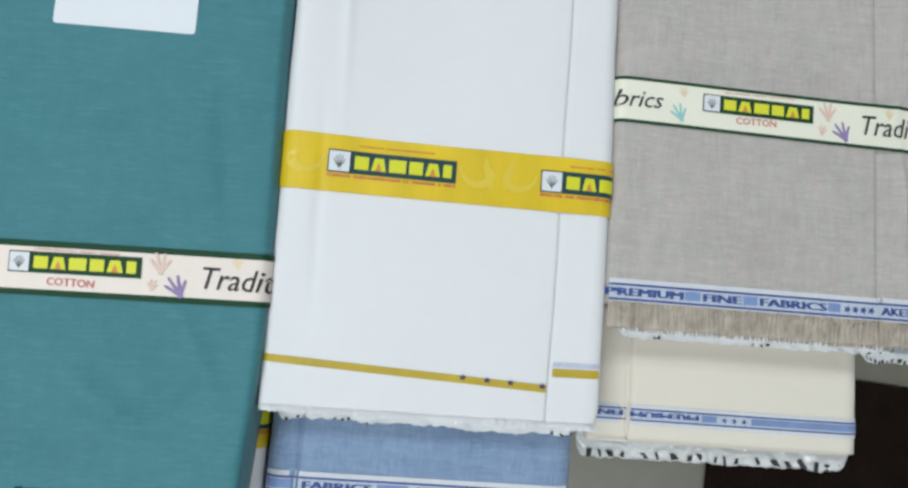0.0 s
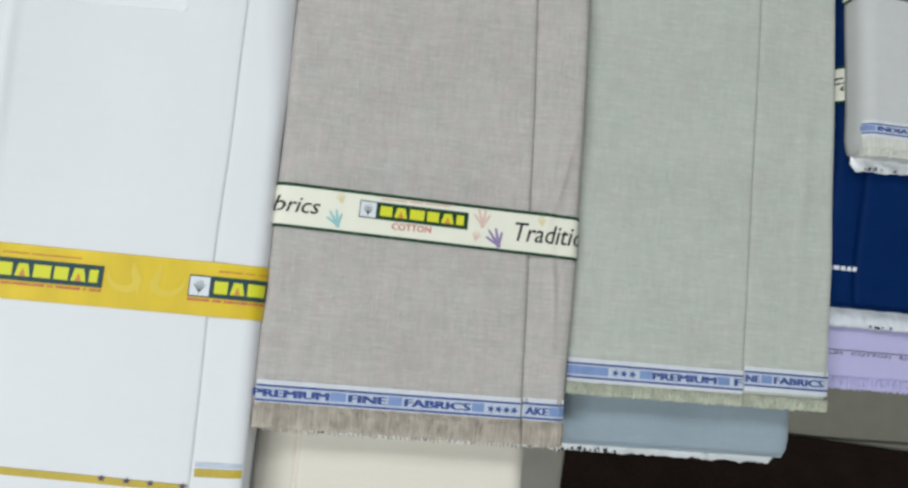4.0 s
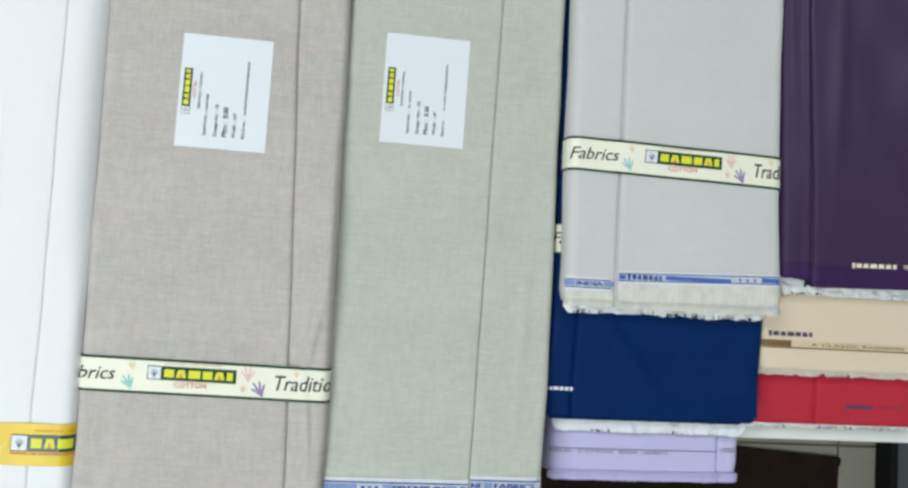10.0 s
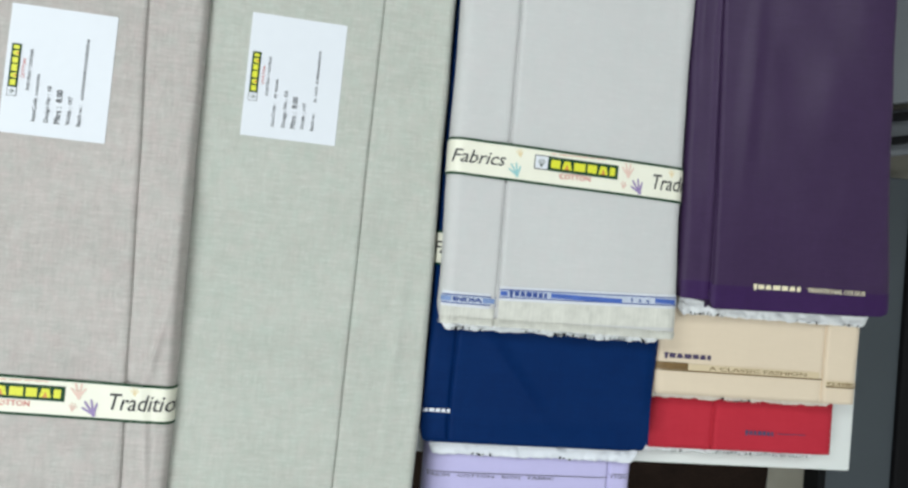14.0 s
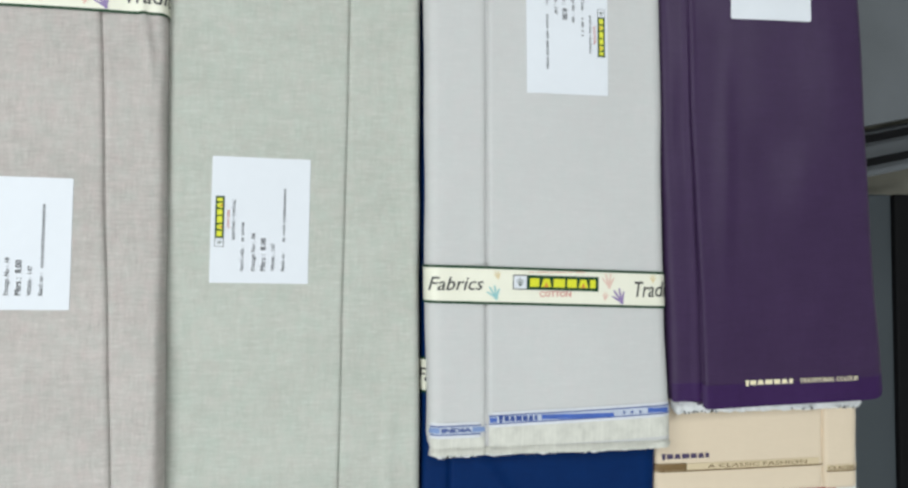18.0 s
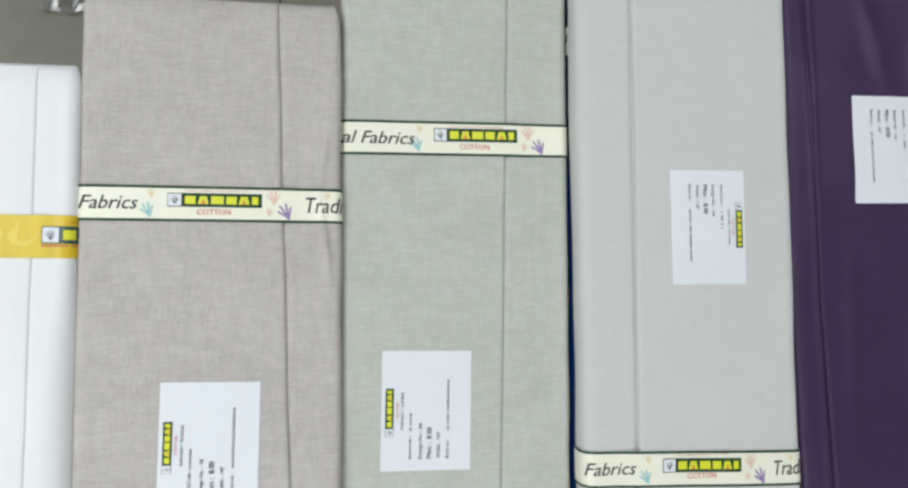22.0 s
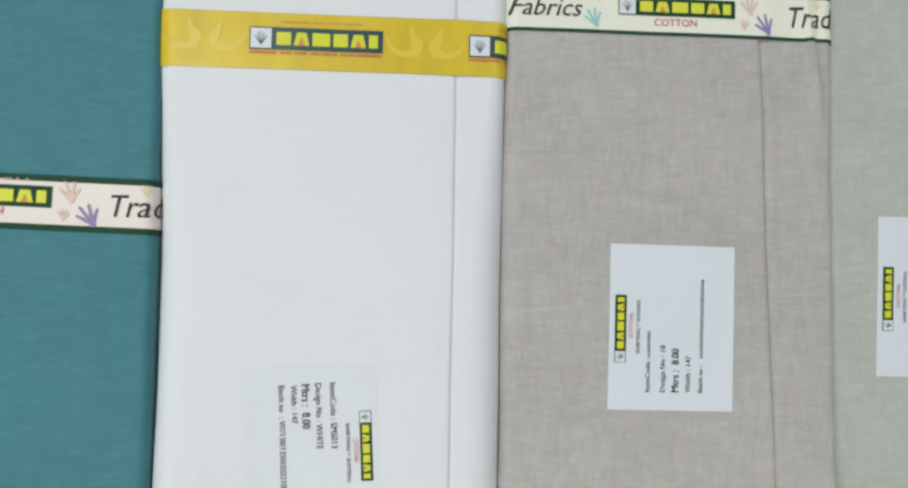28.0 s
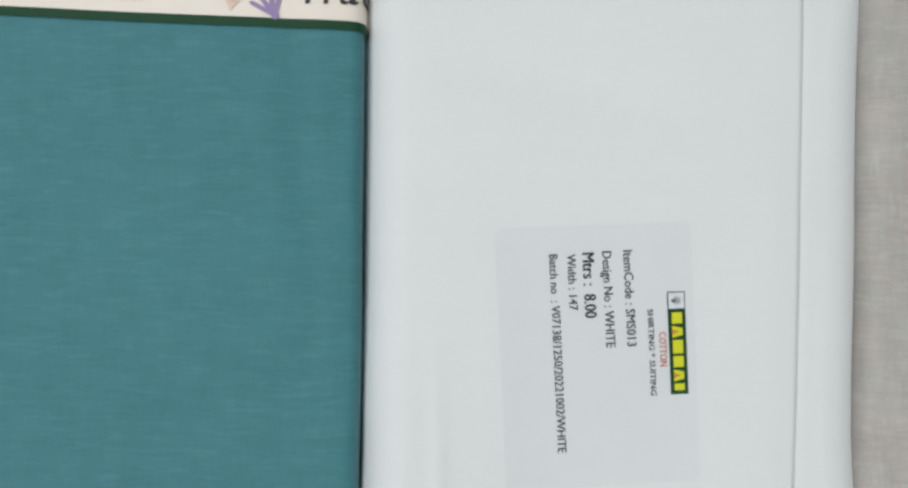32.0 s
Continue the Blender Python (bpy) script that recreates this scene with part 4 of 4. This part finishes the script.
def plastic_bag():
    """A crumpled clear wrapper on the floor behind the table."""
    bm = bmesh.new()
    n = 22
    grid = [[None] * (n + 1) for _ in range(n + 1)]
    for i in range(n + 1):
        for j in range(n + 1):
            x, y = (i / n - 0.5) * 0.20, (j / n - 0.5) * 0.26
            e = max(abs(i / n - 0.5), abs(j / n - 0.5)) * 2
            z = 0.012 + 0.05 * (1 - e * e) * abs(noise.noise(Vector((x * 22, y * 22, 4)))) + 0.03 * noise.noise(Vector((x * 60, y * 60, 9))) * (1 - e)
            grid[i][j] = bm.verts.new((x + 0.01 * noise.noise(Vector((y * 30, x * 9, 2))), y + 0.01 * noise.noise(Vector((x * 30, y * 9, 6))), max(0.001, z)))
    for i in range(n):
        for j in range(n):
            bm.faces.new((grid[i][j], grid[i + 1][j], grid[i + 1][j + 1], grid[i][j + 1]))
    me = bpy.data.meshes.new("plastic_wrapper")
    bm.to_mesh(me)
    bm.free()
    me.materials.append(M["bag"])
    ob = new("plastic_wrapper", me)
    ob.location = (-0.40, 1.02, 0.0)
    tagged(ob, "crumpled clear plastic wrapper lying on the floor", "wrapper")


M["bag"] = material("clear_bag_film", (0.9, 0.9, 0.9), 0.2, transmission=0.92, coat=0.1)
table()
door_mat()
low_rack()
plastic_bag()


# ---- lower pieces of the piles ----
def pile_bottoms():
    pack = Piece("folded_cloth", "white folded cloth with a yellow band under the teal piece", M["white"], -0.545, -0.336, -0.315, 0.44, TABLE, 0.799, seed=11)
    yellow_band(pack, -0.545, -0.336, -0.2435, -0.2085, (-0.440, -0.357))

    blue = Piece("folded_cloth", "blue chambray folded cloth under the white piece", M["chambray"], -0.334, -0.1385, -0.290, 0.465, TABLE, 0.799, fold=(-0.3125, -0.3125), upper="right", seed=12)
    woven_line(blue, -0.3115, -0.140, -0.272, -0.2555, (("FABRICS", -0.309, 0.043), (None, -0.262, 0.02), ("MADE", -0.236, 0.022)))
    woven_line(blue, -0.333, -0.3135, -0.2725, -0.256, ((None, -0.332, 0.016),))

    cream = Piece("folded_cloth", "cream cotton folded cloth in printed film under taupe piece", M["cream"], -0.131, 0.0575, -0.224, 0.53, TABLE, 0.797, fold=(-0.1005, -0.1005), upper="right", seed=13)
    woven_line(cream, -0.0995, 0.0565, -0.2135, -0.2005, (("PREMIUM", -0.0985, 0.045), (None, -0.0515, 0.010), ("***", -0.0395, 0.020), (None, -0.018, 0.073)), flip=True)
    woven_line(cream, -0.130, -0.1015, -0.2135, -0.2005, (("FIN", -0.120, 0.016),), flip=True)
    cream.film_end(-0.131, 0.0600, -0.2385, -0.216, 0.035, ((0.04, 0.97),), bar=0.021, tall=0.62, mat=M["greyfilm"])

    slate = Piece("folded_cloth", "smooth grey-blue folded cloth under the sage piece", M["slate"], 0.0835, 0.2645, -0.152, 0.60, TABLE, 0.791, seed=14, wave=0.0020, ridges=((0.20, -0.128, 0.03, -0.010, 0.0025, -0.0024), (0.13, -0.135, 0.04, 0.006, 0.005, 0.0017), (0.115, -0.141, 0.028, -0.003, 0.0025, -0.0024), (0.165, -0.139, 0.022, 0.004, 0.003, 0.0022), (0.19, -0.118, 0.06, -0.004, 0.007, 0.0018)))
    slate.film_end(0.080, 0.2640, -0.162, -0.146, 0.021, ((0.0, 0.30),), bar=0.006, tall=0.5)

    lavender = Piece("folded_cloth", "pale lavender folded cloth with a frayed end", M["lavender"], 0.292, 0.490, -0.0915, 0.66, TABLE, 0.776, fold=(0.4655, 0.4655), upper="left", seed=15)
    for x0, x1, body, wide, y in ((0.2935, 0.465, "MIUM   COTTON   RICH   FABRIC", 0.118, -0.0730), (0.467, 0.489, "TTON", 0.017, -0.0700)):
        lavender.sheet("thin_line", M["greyink"], x0, x1, y + 0.0036, y + 0.0042, 0.0006, ny=1)
        lavender.lettering(body, M["greyink"], x0 + 0.001 if wide < 0.05 else 0.2945, y, 0.0026, 0.0007, width=wide)
    lavender.fringe(M["lavender"], 0.294, 0.488, -0.1005, -0.0900, 330)

    red = Piece("folded_cloth", "plain red folded cloth at the bottom of the pile", M["red"], 0.4985, 0.6935, -0.0365, 0.72, TABLE, 0.7795, fold=(0.566, 0.566), upper="right", seed=16, ridges=((0.60, 0.0, 0.05, -0.006, 0.006, 0.0022), (0.53, -0.02, 0.03, 0.008, 0.005, -0.0018), (0.65, -0.012, 0.03, 0.012, 0.004, 0.0018)))
    brand_bars(red, "darkviolet", 0.598, -0.0205, 0.030, 0.0040)
    red.shapes("faint_print", M["darkviolet"], rect(0, 0.030, 0, 0.0008, 4), 0.0006, None, 0.632, -0.0185)
    red.film_end(0.5015, 0.693, -0.0455, -0.030, 0.011, ((0.1, 0.25), (0.4, 0.95)), bar=0.007)

    navy = Piece("folded_cloth", "plain navy blue folded cloth over the lavender piece", M["navy"], 0.2805, 0.4865, -0.0345, 0.72, 0.7765, 0.8175, fold=(0.3045, 0.300), upper="right", seed=17, corner=0.006, front_drop=0.014, ridges=((0.355, 0.03, 0.03, -0.035, 0.0038, 0.0045), (0.40, -0.012, 0.06, 0.002, 0.006, -0.003)))
    cream_band(navy, 0.2805, 0.4865, 0.119, 0.148, 0.332, before="Fabrics", before_x=0.276, after="")
    cream_band(navy, 0.2805, 0.4865, 0.578, 0.607, 0.332, before="Fabrics", before_x=0.276, after="")
    brand_bars(navy, "label", 0.272, -0.0092, 0.033, 0.0032)
    navy.film_end(0.2915, 0.488, -0.0510, -0.028, 0.011, ((0.2, 0.30), (0.62, 0.68)), mat=M["label"], label="crumpled white film sleeve")

    buff = Piece("folded_cloth", "buff cotton folded cloth with a gold woven stripe", M["buff"], 0.4885, 0.6925, 0.0195, 0.775, 0.7795, 0.8085, fold=(0.657, 0.654), upper="right", seed=18)
    brand_bars(buff, "darkviolet", 0.4965, 0.0522, 0.046, 0.0042)
    buff.sheet("gold_stripe", M["palegold"], 0.4895, 0.6555, 0.0415, 0.0475, 0.0006, ny=1)
    buff.sheet("bronze_block", M["bronze"], 0.4895, 0.520, 0.0420, 0.0480, 0.0010, ny=1)
    buff.lettering("A CLASSIC FASHION", M["bronze"], 0.5405, 0.0430, 0.0032, 0.0009, width=0.098, bold=0.01)
    buff.sheet("gold_stripe", M["palegold"], 0.658, 0.6915, 0.0355, 0.0405, 0.0006, ny=1)
    buff.sheet("bronze_line", M["bronze"], 0.4895, 0.6555, 0.0405, 0.0416, 0.0010, ny=1)
    buff.sheet("bronze_line", M["bronze"], 0.658, 0.6915, 0.0345, 0.0356, 0.0010, ny=1)
    buff.lettering("CLASSIC", M["bronze"], 0.659, 0.0365, 0.0030, 0.0009, width=0.029, bold=0.05)
    buff.film_end(0.492, 0.686, 0.0115, 0.026, 0.006, ((0.40, 0.54),), mat=M["cream"], label="pale film sleeve end")


# ---- the upper pieces ----
def pile_tops():
    teal = Piece("folded_cloth", "teal cotton folded cloth with two paper bands", M["teal"], -0.547, -0.3425, -0.283, 0.475, 0.799, 0.8365, edge=0.0045, taper=(-0.0066, -0.0083), hump=(-0.400, 0.03, 0.16, 0.14, 0.08, 0.0125), seed=1, wave=0.0010, ridges=((-0.362, 0.235, 0.006, -0.06, 0.007, -0.0016), (-0.352, 0.16, 0.003, -0.06, 0.004, 0.0007), (-0.43, -0.21, 0.04, -0.03, 0.007, 0.0032), (-0.40, -0.22, 0.03, 0.03, 0.006, -0.0030), (-0.375, -0.185, 0.02, -0.035, 0.006, 0.0026), (-0.47, -0.24, 0.035, 0.012, 0.008, -0.0024), (-0.455, -0.18, 0.03, -0.004, 0.007, 0.0018), (-0.37, -0.07, 0.006, -0.05, 0.006, -0.0018), (-0.44, -0.06, 0.05, -0.02, 0.012, 0.0015)))
    cream_band(teal, -0.547, -0.337, -0.1562, -0.1258, -0.482, skew=0.018, pink=True, after="Traditio", after_x=-0.3765)
    cream_band(teal, -0.547, -0.337, 0.2955, 0.3262, -0.468, skew=-0.031, pink=True, after="Traditio", after_x=-0.3640)
    sticker(teal, -0.4725, -0.3925, 0.0025, 0.1075, up=False, lines=STD_BARS, corner=0.0022, ink="greyink")
    brand_bars(teal, "deepblue", -0.4636, -0.2700, 0.062, 0.0050)

    white = Piece("folded_cloth", "white cotton folded cloth with gold stripe and yellow bands", M["white"], -0.3355, -0.1295, -0.2135, 0.546, 0.799, 0.8355, edge=0.009, edge_mid=0.0205, hump=(-0.335, 0.06, 0.055, 0.11, 0.105, 0.0128), ply=0.0009, groove=0.0003, soft_flap=5, front_drop=0.006, fold=(-0.1625, -0.1600), upper="left", seed=2, wave=0.0013, ridges=((-0.302, 0.06, 0.002, -0.08, 0.0028, 0.0016), (-0.310, -0.09, 0.001, -0.05, 0.0028, -0.0014), (-0.22, -0.155, 0.05, 0.004, 0.006, 0.0012), (-0.29, -0.16, 0.03, -0.02, 0.005, 0.0012), (-0.2, 0.33, 0.04, 0.03, 0.010, 0.0014), (-0.25, 0.27, 0.05, -0.01, 0.010, -0.0012)))
    yellow_band(white, -0.3355, -0.1295, -0.0825, -0.0480, (-0.3065, -0.1760), skew=-0.006)
    yellow_band(white, -0.3355, -0.1295, 0.3910, 0.4245, (-0.2825, -0.1530, -0.4120), skew=-0.004)
    white.sheet("gold_stripe", M["gold"], -0.3460, -0.1635, -0.1895, -0.1850, 0.0006, skew=-0.045, ny=1)
    white.sheet("gold_stripe", M["gold"], -0.1600, -0.1300, -0.1835, -0.1785, 0.0006, skew=0.02, ny=1)
    # The grey-blue shading above the gold stripe, put in as a coloured strip.
    white.sheet("shade_stripe", M["field"], -0.1600, -0.1300, -0.1775, -0.1745, 0.0005, skew=0.02, ny=1)
    for x in (-0.2150, -0.2000, -0.1855, -0.1660):
        star = [[(0.0027 * math.cos(k * math.tau / 10 + 0.3) * (1 if k % 2 == 0 else 0.45), 0.0022 * math.sin(k * math.tau / 10 + 0.3) * (1 if k % 2 == 0 else 0.45)) for k in range(10)]]
        white.shapes("star_print", M["darkviolet"], star, 0.0010, None, x, -0.1862 - 0.045 * (x + 0.249))
    sticker(white, -0.2800, -0.2025, 0.115, 0.2175, up=False, mat="greylabel", turn=3.0, mark=0.267, label="clear grey rectangular label with black printed lines", corner=0.003, lines=(
        ("COTTON", 0.178, 0.420, 0.0135, 0.0021), ("SHIRTING * SUITING", 0.232, 0.330, 0.034, 0.0017), ("ItemCode : SMS013", 0.342, 0.100, 0.0378, 0.0027),
        ("Design No : WHITE", 0.450, 0.100, 0.0378, 0.0027), ("Mtrs :  8.00", 0.552, 0.102, 0.0255, 0.0035), ("Width : 147", 0.630, 0.105, 0.0220, 0.0025),
        ("Batch no  : V07138/1250/20221002/WHITE", 0.722, 0.103, 0.0775, 0.0025)))
    white.fringe(M["white"], -0.334, -0.131, -0.2155, -0.2110, 360, off=0.0004, droop=0.0006)
    white.film_end(-0.330, -0.136, -0.2225, -0.206, 0.006, ((0.0, 0.12), (0.2, 0.3), (0.9, 1.0)))

    taupe = Piece("folded_cloth", "taupe linen folded cloth with frayed end and paper bands", M["taupe"], -0.1287, 0.0765, -0.1365, 0.609, 0.797, 0.8305, edge=0.006, fold=(0.0468, 0.0235), upper="left", ply=0.0017, groove=0.0013, taper=(-0.003, 0.0015), hump=(0.0765, 0.09, 0.03, 0.09, 0.11, 0.0065), seed=3,
                  ridges=((0.061, -0.050, 0.003, -0.026, 0.0030, 0.0040), (0.068, -0.045, 0.001, -0.022, 0.0026, 0.0022), (0.063, 0.036, 0.006, 0.026, 0.0030, 0.0046), (0.056, 0.035, 0.002, 0.025, 0.0020, 0.0022), (0.064, 0.400, 0.004, -0.03, 0.0024, 0.0052), (0.070, 0.395, 0.003, -0.025, 0.0016, -0.0020), (0.064, 0.480, 0.005, 0.03, 0.0022, 0.0034), (-0.05, -0.07, 0.05, -0.01, 0.006, 0.0012), (-0.02, 0.36, 0.06, 0.01, 0.008, 0.0012)))
    cream_band(taupe, -0.1275, 0.0765, -0.0220, 0.0072, -0.0735, skew=-0.020, before="Fabrics", before_x=-0.1430, after="Traditional", after_x=0.0320)
    cream_band(taupe, -0.1275, 0.0765, 0.4208, 0.4487, -0.0615, skew=-0.003, before="Fabrics", before_x=-0.1275, after="Tradit", after_x=0.0475)
    sticker(taupe, -0.0655, 0.0115, 0.1915, 0.2915, up=True, turn=-0.9, lines=(
        ("COTTON", 0.182, 0.43, 0.0148, 0.0017), ("SHIRTING * SUITING", 0.240, 0.34, 0.032, 0.0017), ("ItemCode :", 0.325, 0.11, 0.020, 0.0023), (None, 0.325, 0.32, 0.016, 0.0022), ("Design No : 18", 0.445, 0.11, 0.028, 0.0023),
        ("Mtrs :  8.00", 0.555, 0.11, 0.026, 0.0033), ("Width : 147", 0.65, 0.11, 0.022, 0.0023), ("Batch no :", 0.75, 0.11, 0.0165, 0.0022), (None, 0.75, 0.32, 0.048, 0.0022)))
    woven_line(taupe, -0.1265, 0.0455, -0.1370, -0.1200, (("PREMIUM", -0.1290, 0.047), (None, -0.0800, 0.010), ("FINE", -0.0685, 0.024), (None, -0.0425, 0.009), ("FABRICS", -0.0320, 0.043), (None, 0.0130, 0.008), ("****", 0.0230, 0.021)))
    woven_line(taupe, 0.0475, 0.0760, -0.1370, -0.1195, (("AKE", 0.0492, 0.0150), (None, 0.0655, 0.010)))
    taupe.fringe(M["taupe_thread"], -0.1265, 0.0760, -0.1530, -0.1345, 620, label="frayed taupe threads")
    taupe.film_end(-0.112, 0.074, -0.1565, -0.142, 0.006, ((0.1, 0.16), (0.5, 0.58), (0.9, 1.0)))

    sage = Piece("folded_cloth", "pale sage linen folded cloth with frayed end and paper band", M["sage"], 0.0760, 0.2755, -0.1090, 0.650, 0.791, 0.8185, edge=0.006, taper=(-0.003, -0.003), fold=(0.2085, 0.2225), upper="left", ply=0.0015, groove=0.0010, seed=4, ridges=((0.16, 0.02, 0.06, 0.004, 0.010, 0.0014), (0.13, 0.14, 0.05, -0.008, 0.012, -0.0014), (0.25, 0.05, 0.002, 0.08, 0.005, 0.0012), (0.15, 0.40, 0.06, 0.006, 0.010, 0.0012)))
    cream_band(sage, 0.0760, 0.2785, 0.4820, 0.5112, 0.1560, skew=0.010, before="al Fabrics", before_x=0.0770, after="T", after_x=0.2745)
    sticker(sage, 0.1105, 0.1875, 0.2105, 0.3120, up=True, turn=-1.0, lines=(
        ("COTTON", 0.185, 0.43, 0.0145, 0.0016), ("SHIRTING * SUITING", 0.240, 0.34, 0.032, 0.0017), ("ItemCode :", 0.332, 0.10, 0.019, 0.0021), (None, 0.332, 0.33, 0.016, 0.0022), ("Design No : 04", 0.448, 0.10, 0.030, 0.0023),
        ("Mtrs :  8.00", 0.555, 0.10, 0.026, 0.0031), ("Width : 147", 0.648, 0.10, 0.022, 0.0022), ("Batch no :", 0.748, 0.10, 0.0155, 0.0021), (None, 0.748, 0.32, 0.048, 0.0020)), ink="greyink")
    woven_line(sage, 0.0800, 0.2080, -0.1080, -0.0905, ((None, 0.0800, 0.0285), ("***", 0.1105, 0.0185), (None, 0.1312, 0.0085), ("PREMIUM", 0.1402, 0.0465), (None, 0.1888, 0.0087), ("F", 0.2009, 0.005)))
    woven_line(sage, 0.2100, 0.2750, -0.1045, -0.0870, (("NE", 0.2105, 0.010), (None, 0.2222, 0.008), ("FABRICS", 0.2315, 0.037)))
    sage.fringe(M["sage_thread"], 0.0800, 0.2745, -0.1165, -0.1070, 520, label="frayed sage threads")

    grey = Piece("folded_cloth", "pale grey cotton folded cloth with a paper band and label", M["grey"], 0.2835, 0.4900, 0.0760, 0.830, 0.8175, 0.8410, edge=0.010, ply=0.0018, groove=0.0032, fold=(0.3315, 0.3335), upper="right", flap_end=0.0, taper=(0.003, 0.0095), left=-0.006, wave=0.0013, seed=5)
    cream_band(grey, 0.2830, 0.4900, 0.1922, 0.2222, 0.3520, skew=-0.030, before="Fabrics", before_x=0.2845, after="Tradi", after_x=0.4590)
    sticker(grey, 0.3640, 0.4370, 0.3680, 0.4700, up=False, turn=0.3, lines=STD_BARS, ink="greyink")
    woven_line(grey, 0.2840, 0.3305, 0.0860, 0.0985, ((None, 0.2830, 0.009), ("INDIA", 0.2935, 0.024), (None, 0.3190, 0.010)))
    woven_line(grey, 0.3325, 0.4890, 0.0960, 0.1080, ((None, 0.3330, 0.006), (None, 0.3760, 0.062), ("***", 0.4430, 0.022), (None, 0.4680, 0.018)), skew=0.03, block="midblue")
    brand_bars(grey, "blueink", 0.3400, 0.0985, 0.033, 0.0042, 0.0010)
    grey.sheet("frayed_hem", M["ecru"], 0.2840, 0.3305, 0.0775, 0.0862, 0.0004, ny=5, nx=30, label="unbleached frayed hem")
    grey.sheet("frayed_hem", M["ecru"], 0.3325, 0.4890, 0.0795, 0.0962, 0.0004, ny=6, nx=90, skew=0.03, label="unbleached frayed hem")
    grey.fringe(M["ecru"], 0.2840, 0.4880, 0.0710, 0.0785, 420, off=0.0003, label="frayed cream threads")
    grey.film_end(0.288, 0.486, 0.0655, 0.082, 0.005, ((0.05, 0.20), (0.38, 0.95)), bar=0.005, tall=0.4)

    purple = Piece("folded_cloth", "deep purple satin folded cloth with a white label", M["purple"], 0.4925, 0.6995, 0.1020, 0.860, 0.8085, 0.8350, turn=1.3, fold=(0.5230, 0.5160), upper="right", corner=0.015, short=0.007, taper=(0.003, 0.016), seed=6, wave=0.0021,
                   ridges=((0.575, 0.61, 0.012, -0.05, 0.010, 0.0026), (0.640, 0.63, 0.016, 0.06, 0.012, 0.0024), (0.60, 0.70, -0.02, 0.06, 0.012, 0.0026), (0.62, 0.30, 0.03, 0.05, 0.020, 0.0010), (0.545, 0.30, 0.006, 0.10, 0.008, 0.0016), (0.512, 0.4, 0.003, 0.35, 0.003, 0.0025), (0.69, 0.3, 0.0, 0.2, 0.010, -0.001)))
    sticker(purple, 0.5510, 0.6305, 0.4435, 0.5455, up=False, turn=0.8, corner=0.002, lines=STD_BARS, ink="greyink")
    purple.sheet("woven_hem", M["hem"], 0.4945, 0.6970, 0.1030, 0.1235, 0.0003, ny=6, nx=120, turn=1.3, label="deeper violet woven hem")
    brand_bars(purple, "creamink", 0.5600, 0.1212, 0.046, 0.0040, turn=1.0)
    purple.lettering("TRADITIONAL COLOUR", M["creamink"], 0.6120, 0.1220, 0.0040, 0.0006, turn=1.0, width=0.058, bold=0.05)
    purple.film_end(0.5040, 0.6950, 0.0930, 0.112, 0.006, ((0.05, 0.22), (0.6, 0.72), (0.86, 1.0)), bar=0.006)


STD_BARS = (
    ("COTTON", 0.185, 0.43, 0.0145, 0.0016), ("SHIRTING * SUITING", 0.240, 0.34, 0.032, 0.0015), ("ItemCode :", 0.340, 0.13, 0.019, 0.0021), (None, 0.340, 0.365, 0.016, 0.0022),
    ("Design No :", 0.457, 0.13, 0.0205, 0.0021), (None, 0.457, 0.36, 0.005, 0.0022), ("Mtrs :  8.00", 0.570, 0.13, 0.026, 0.0031), ("Width : 147", 0.665, 0.13, 0.022, 0.0021),
    ("Batch no :", 0.762, 0.13, 0.0150, 0.0020), (None, 0.762, 0.335, 0.048, 0.0020))

pile_bottoms()
pile_tops()
floor_tiles()
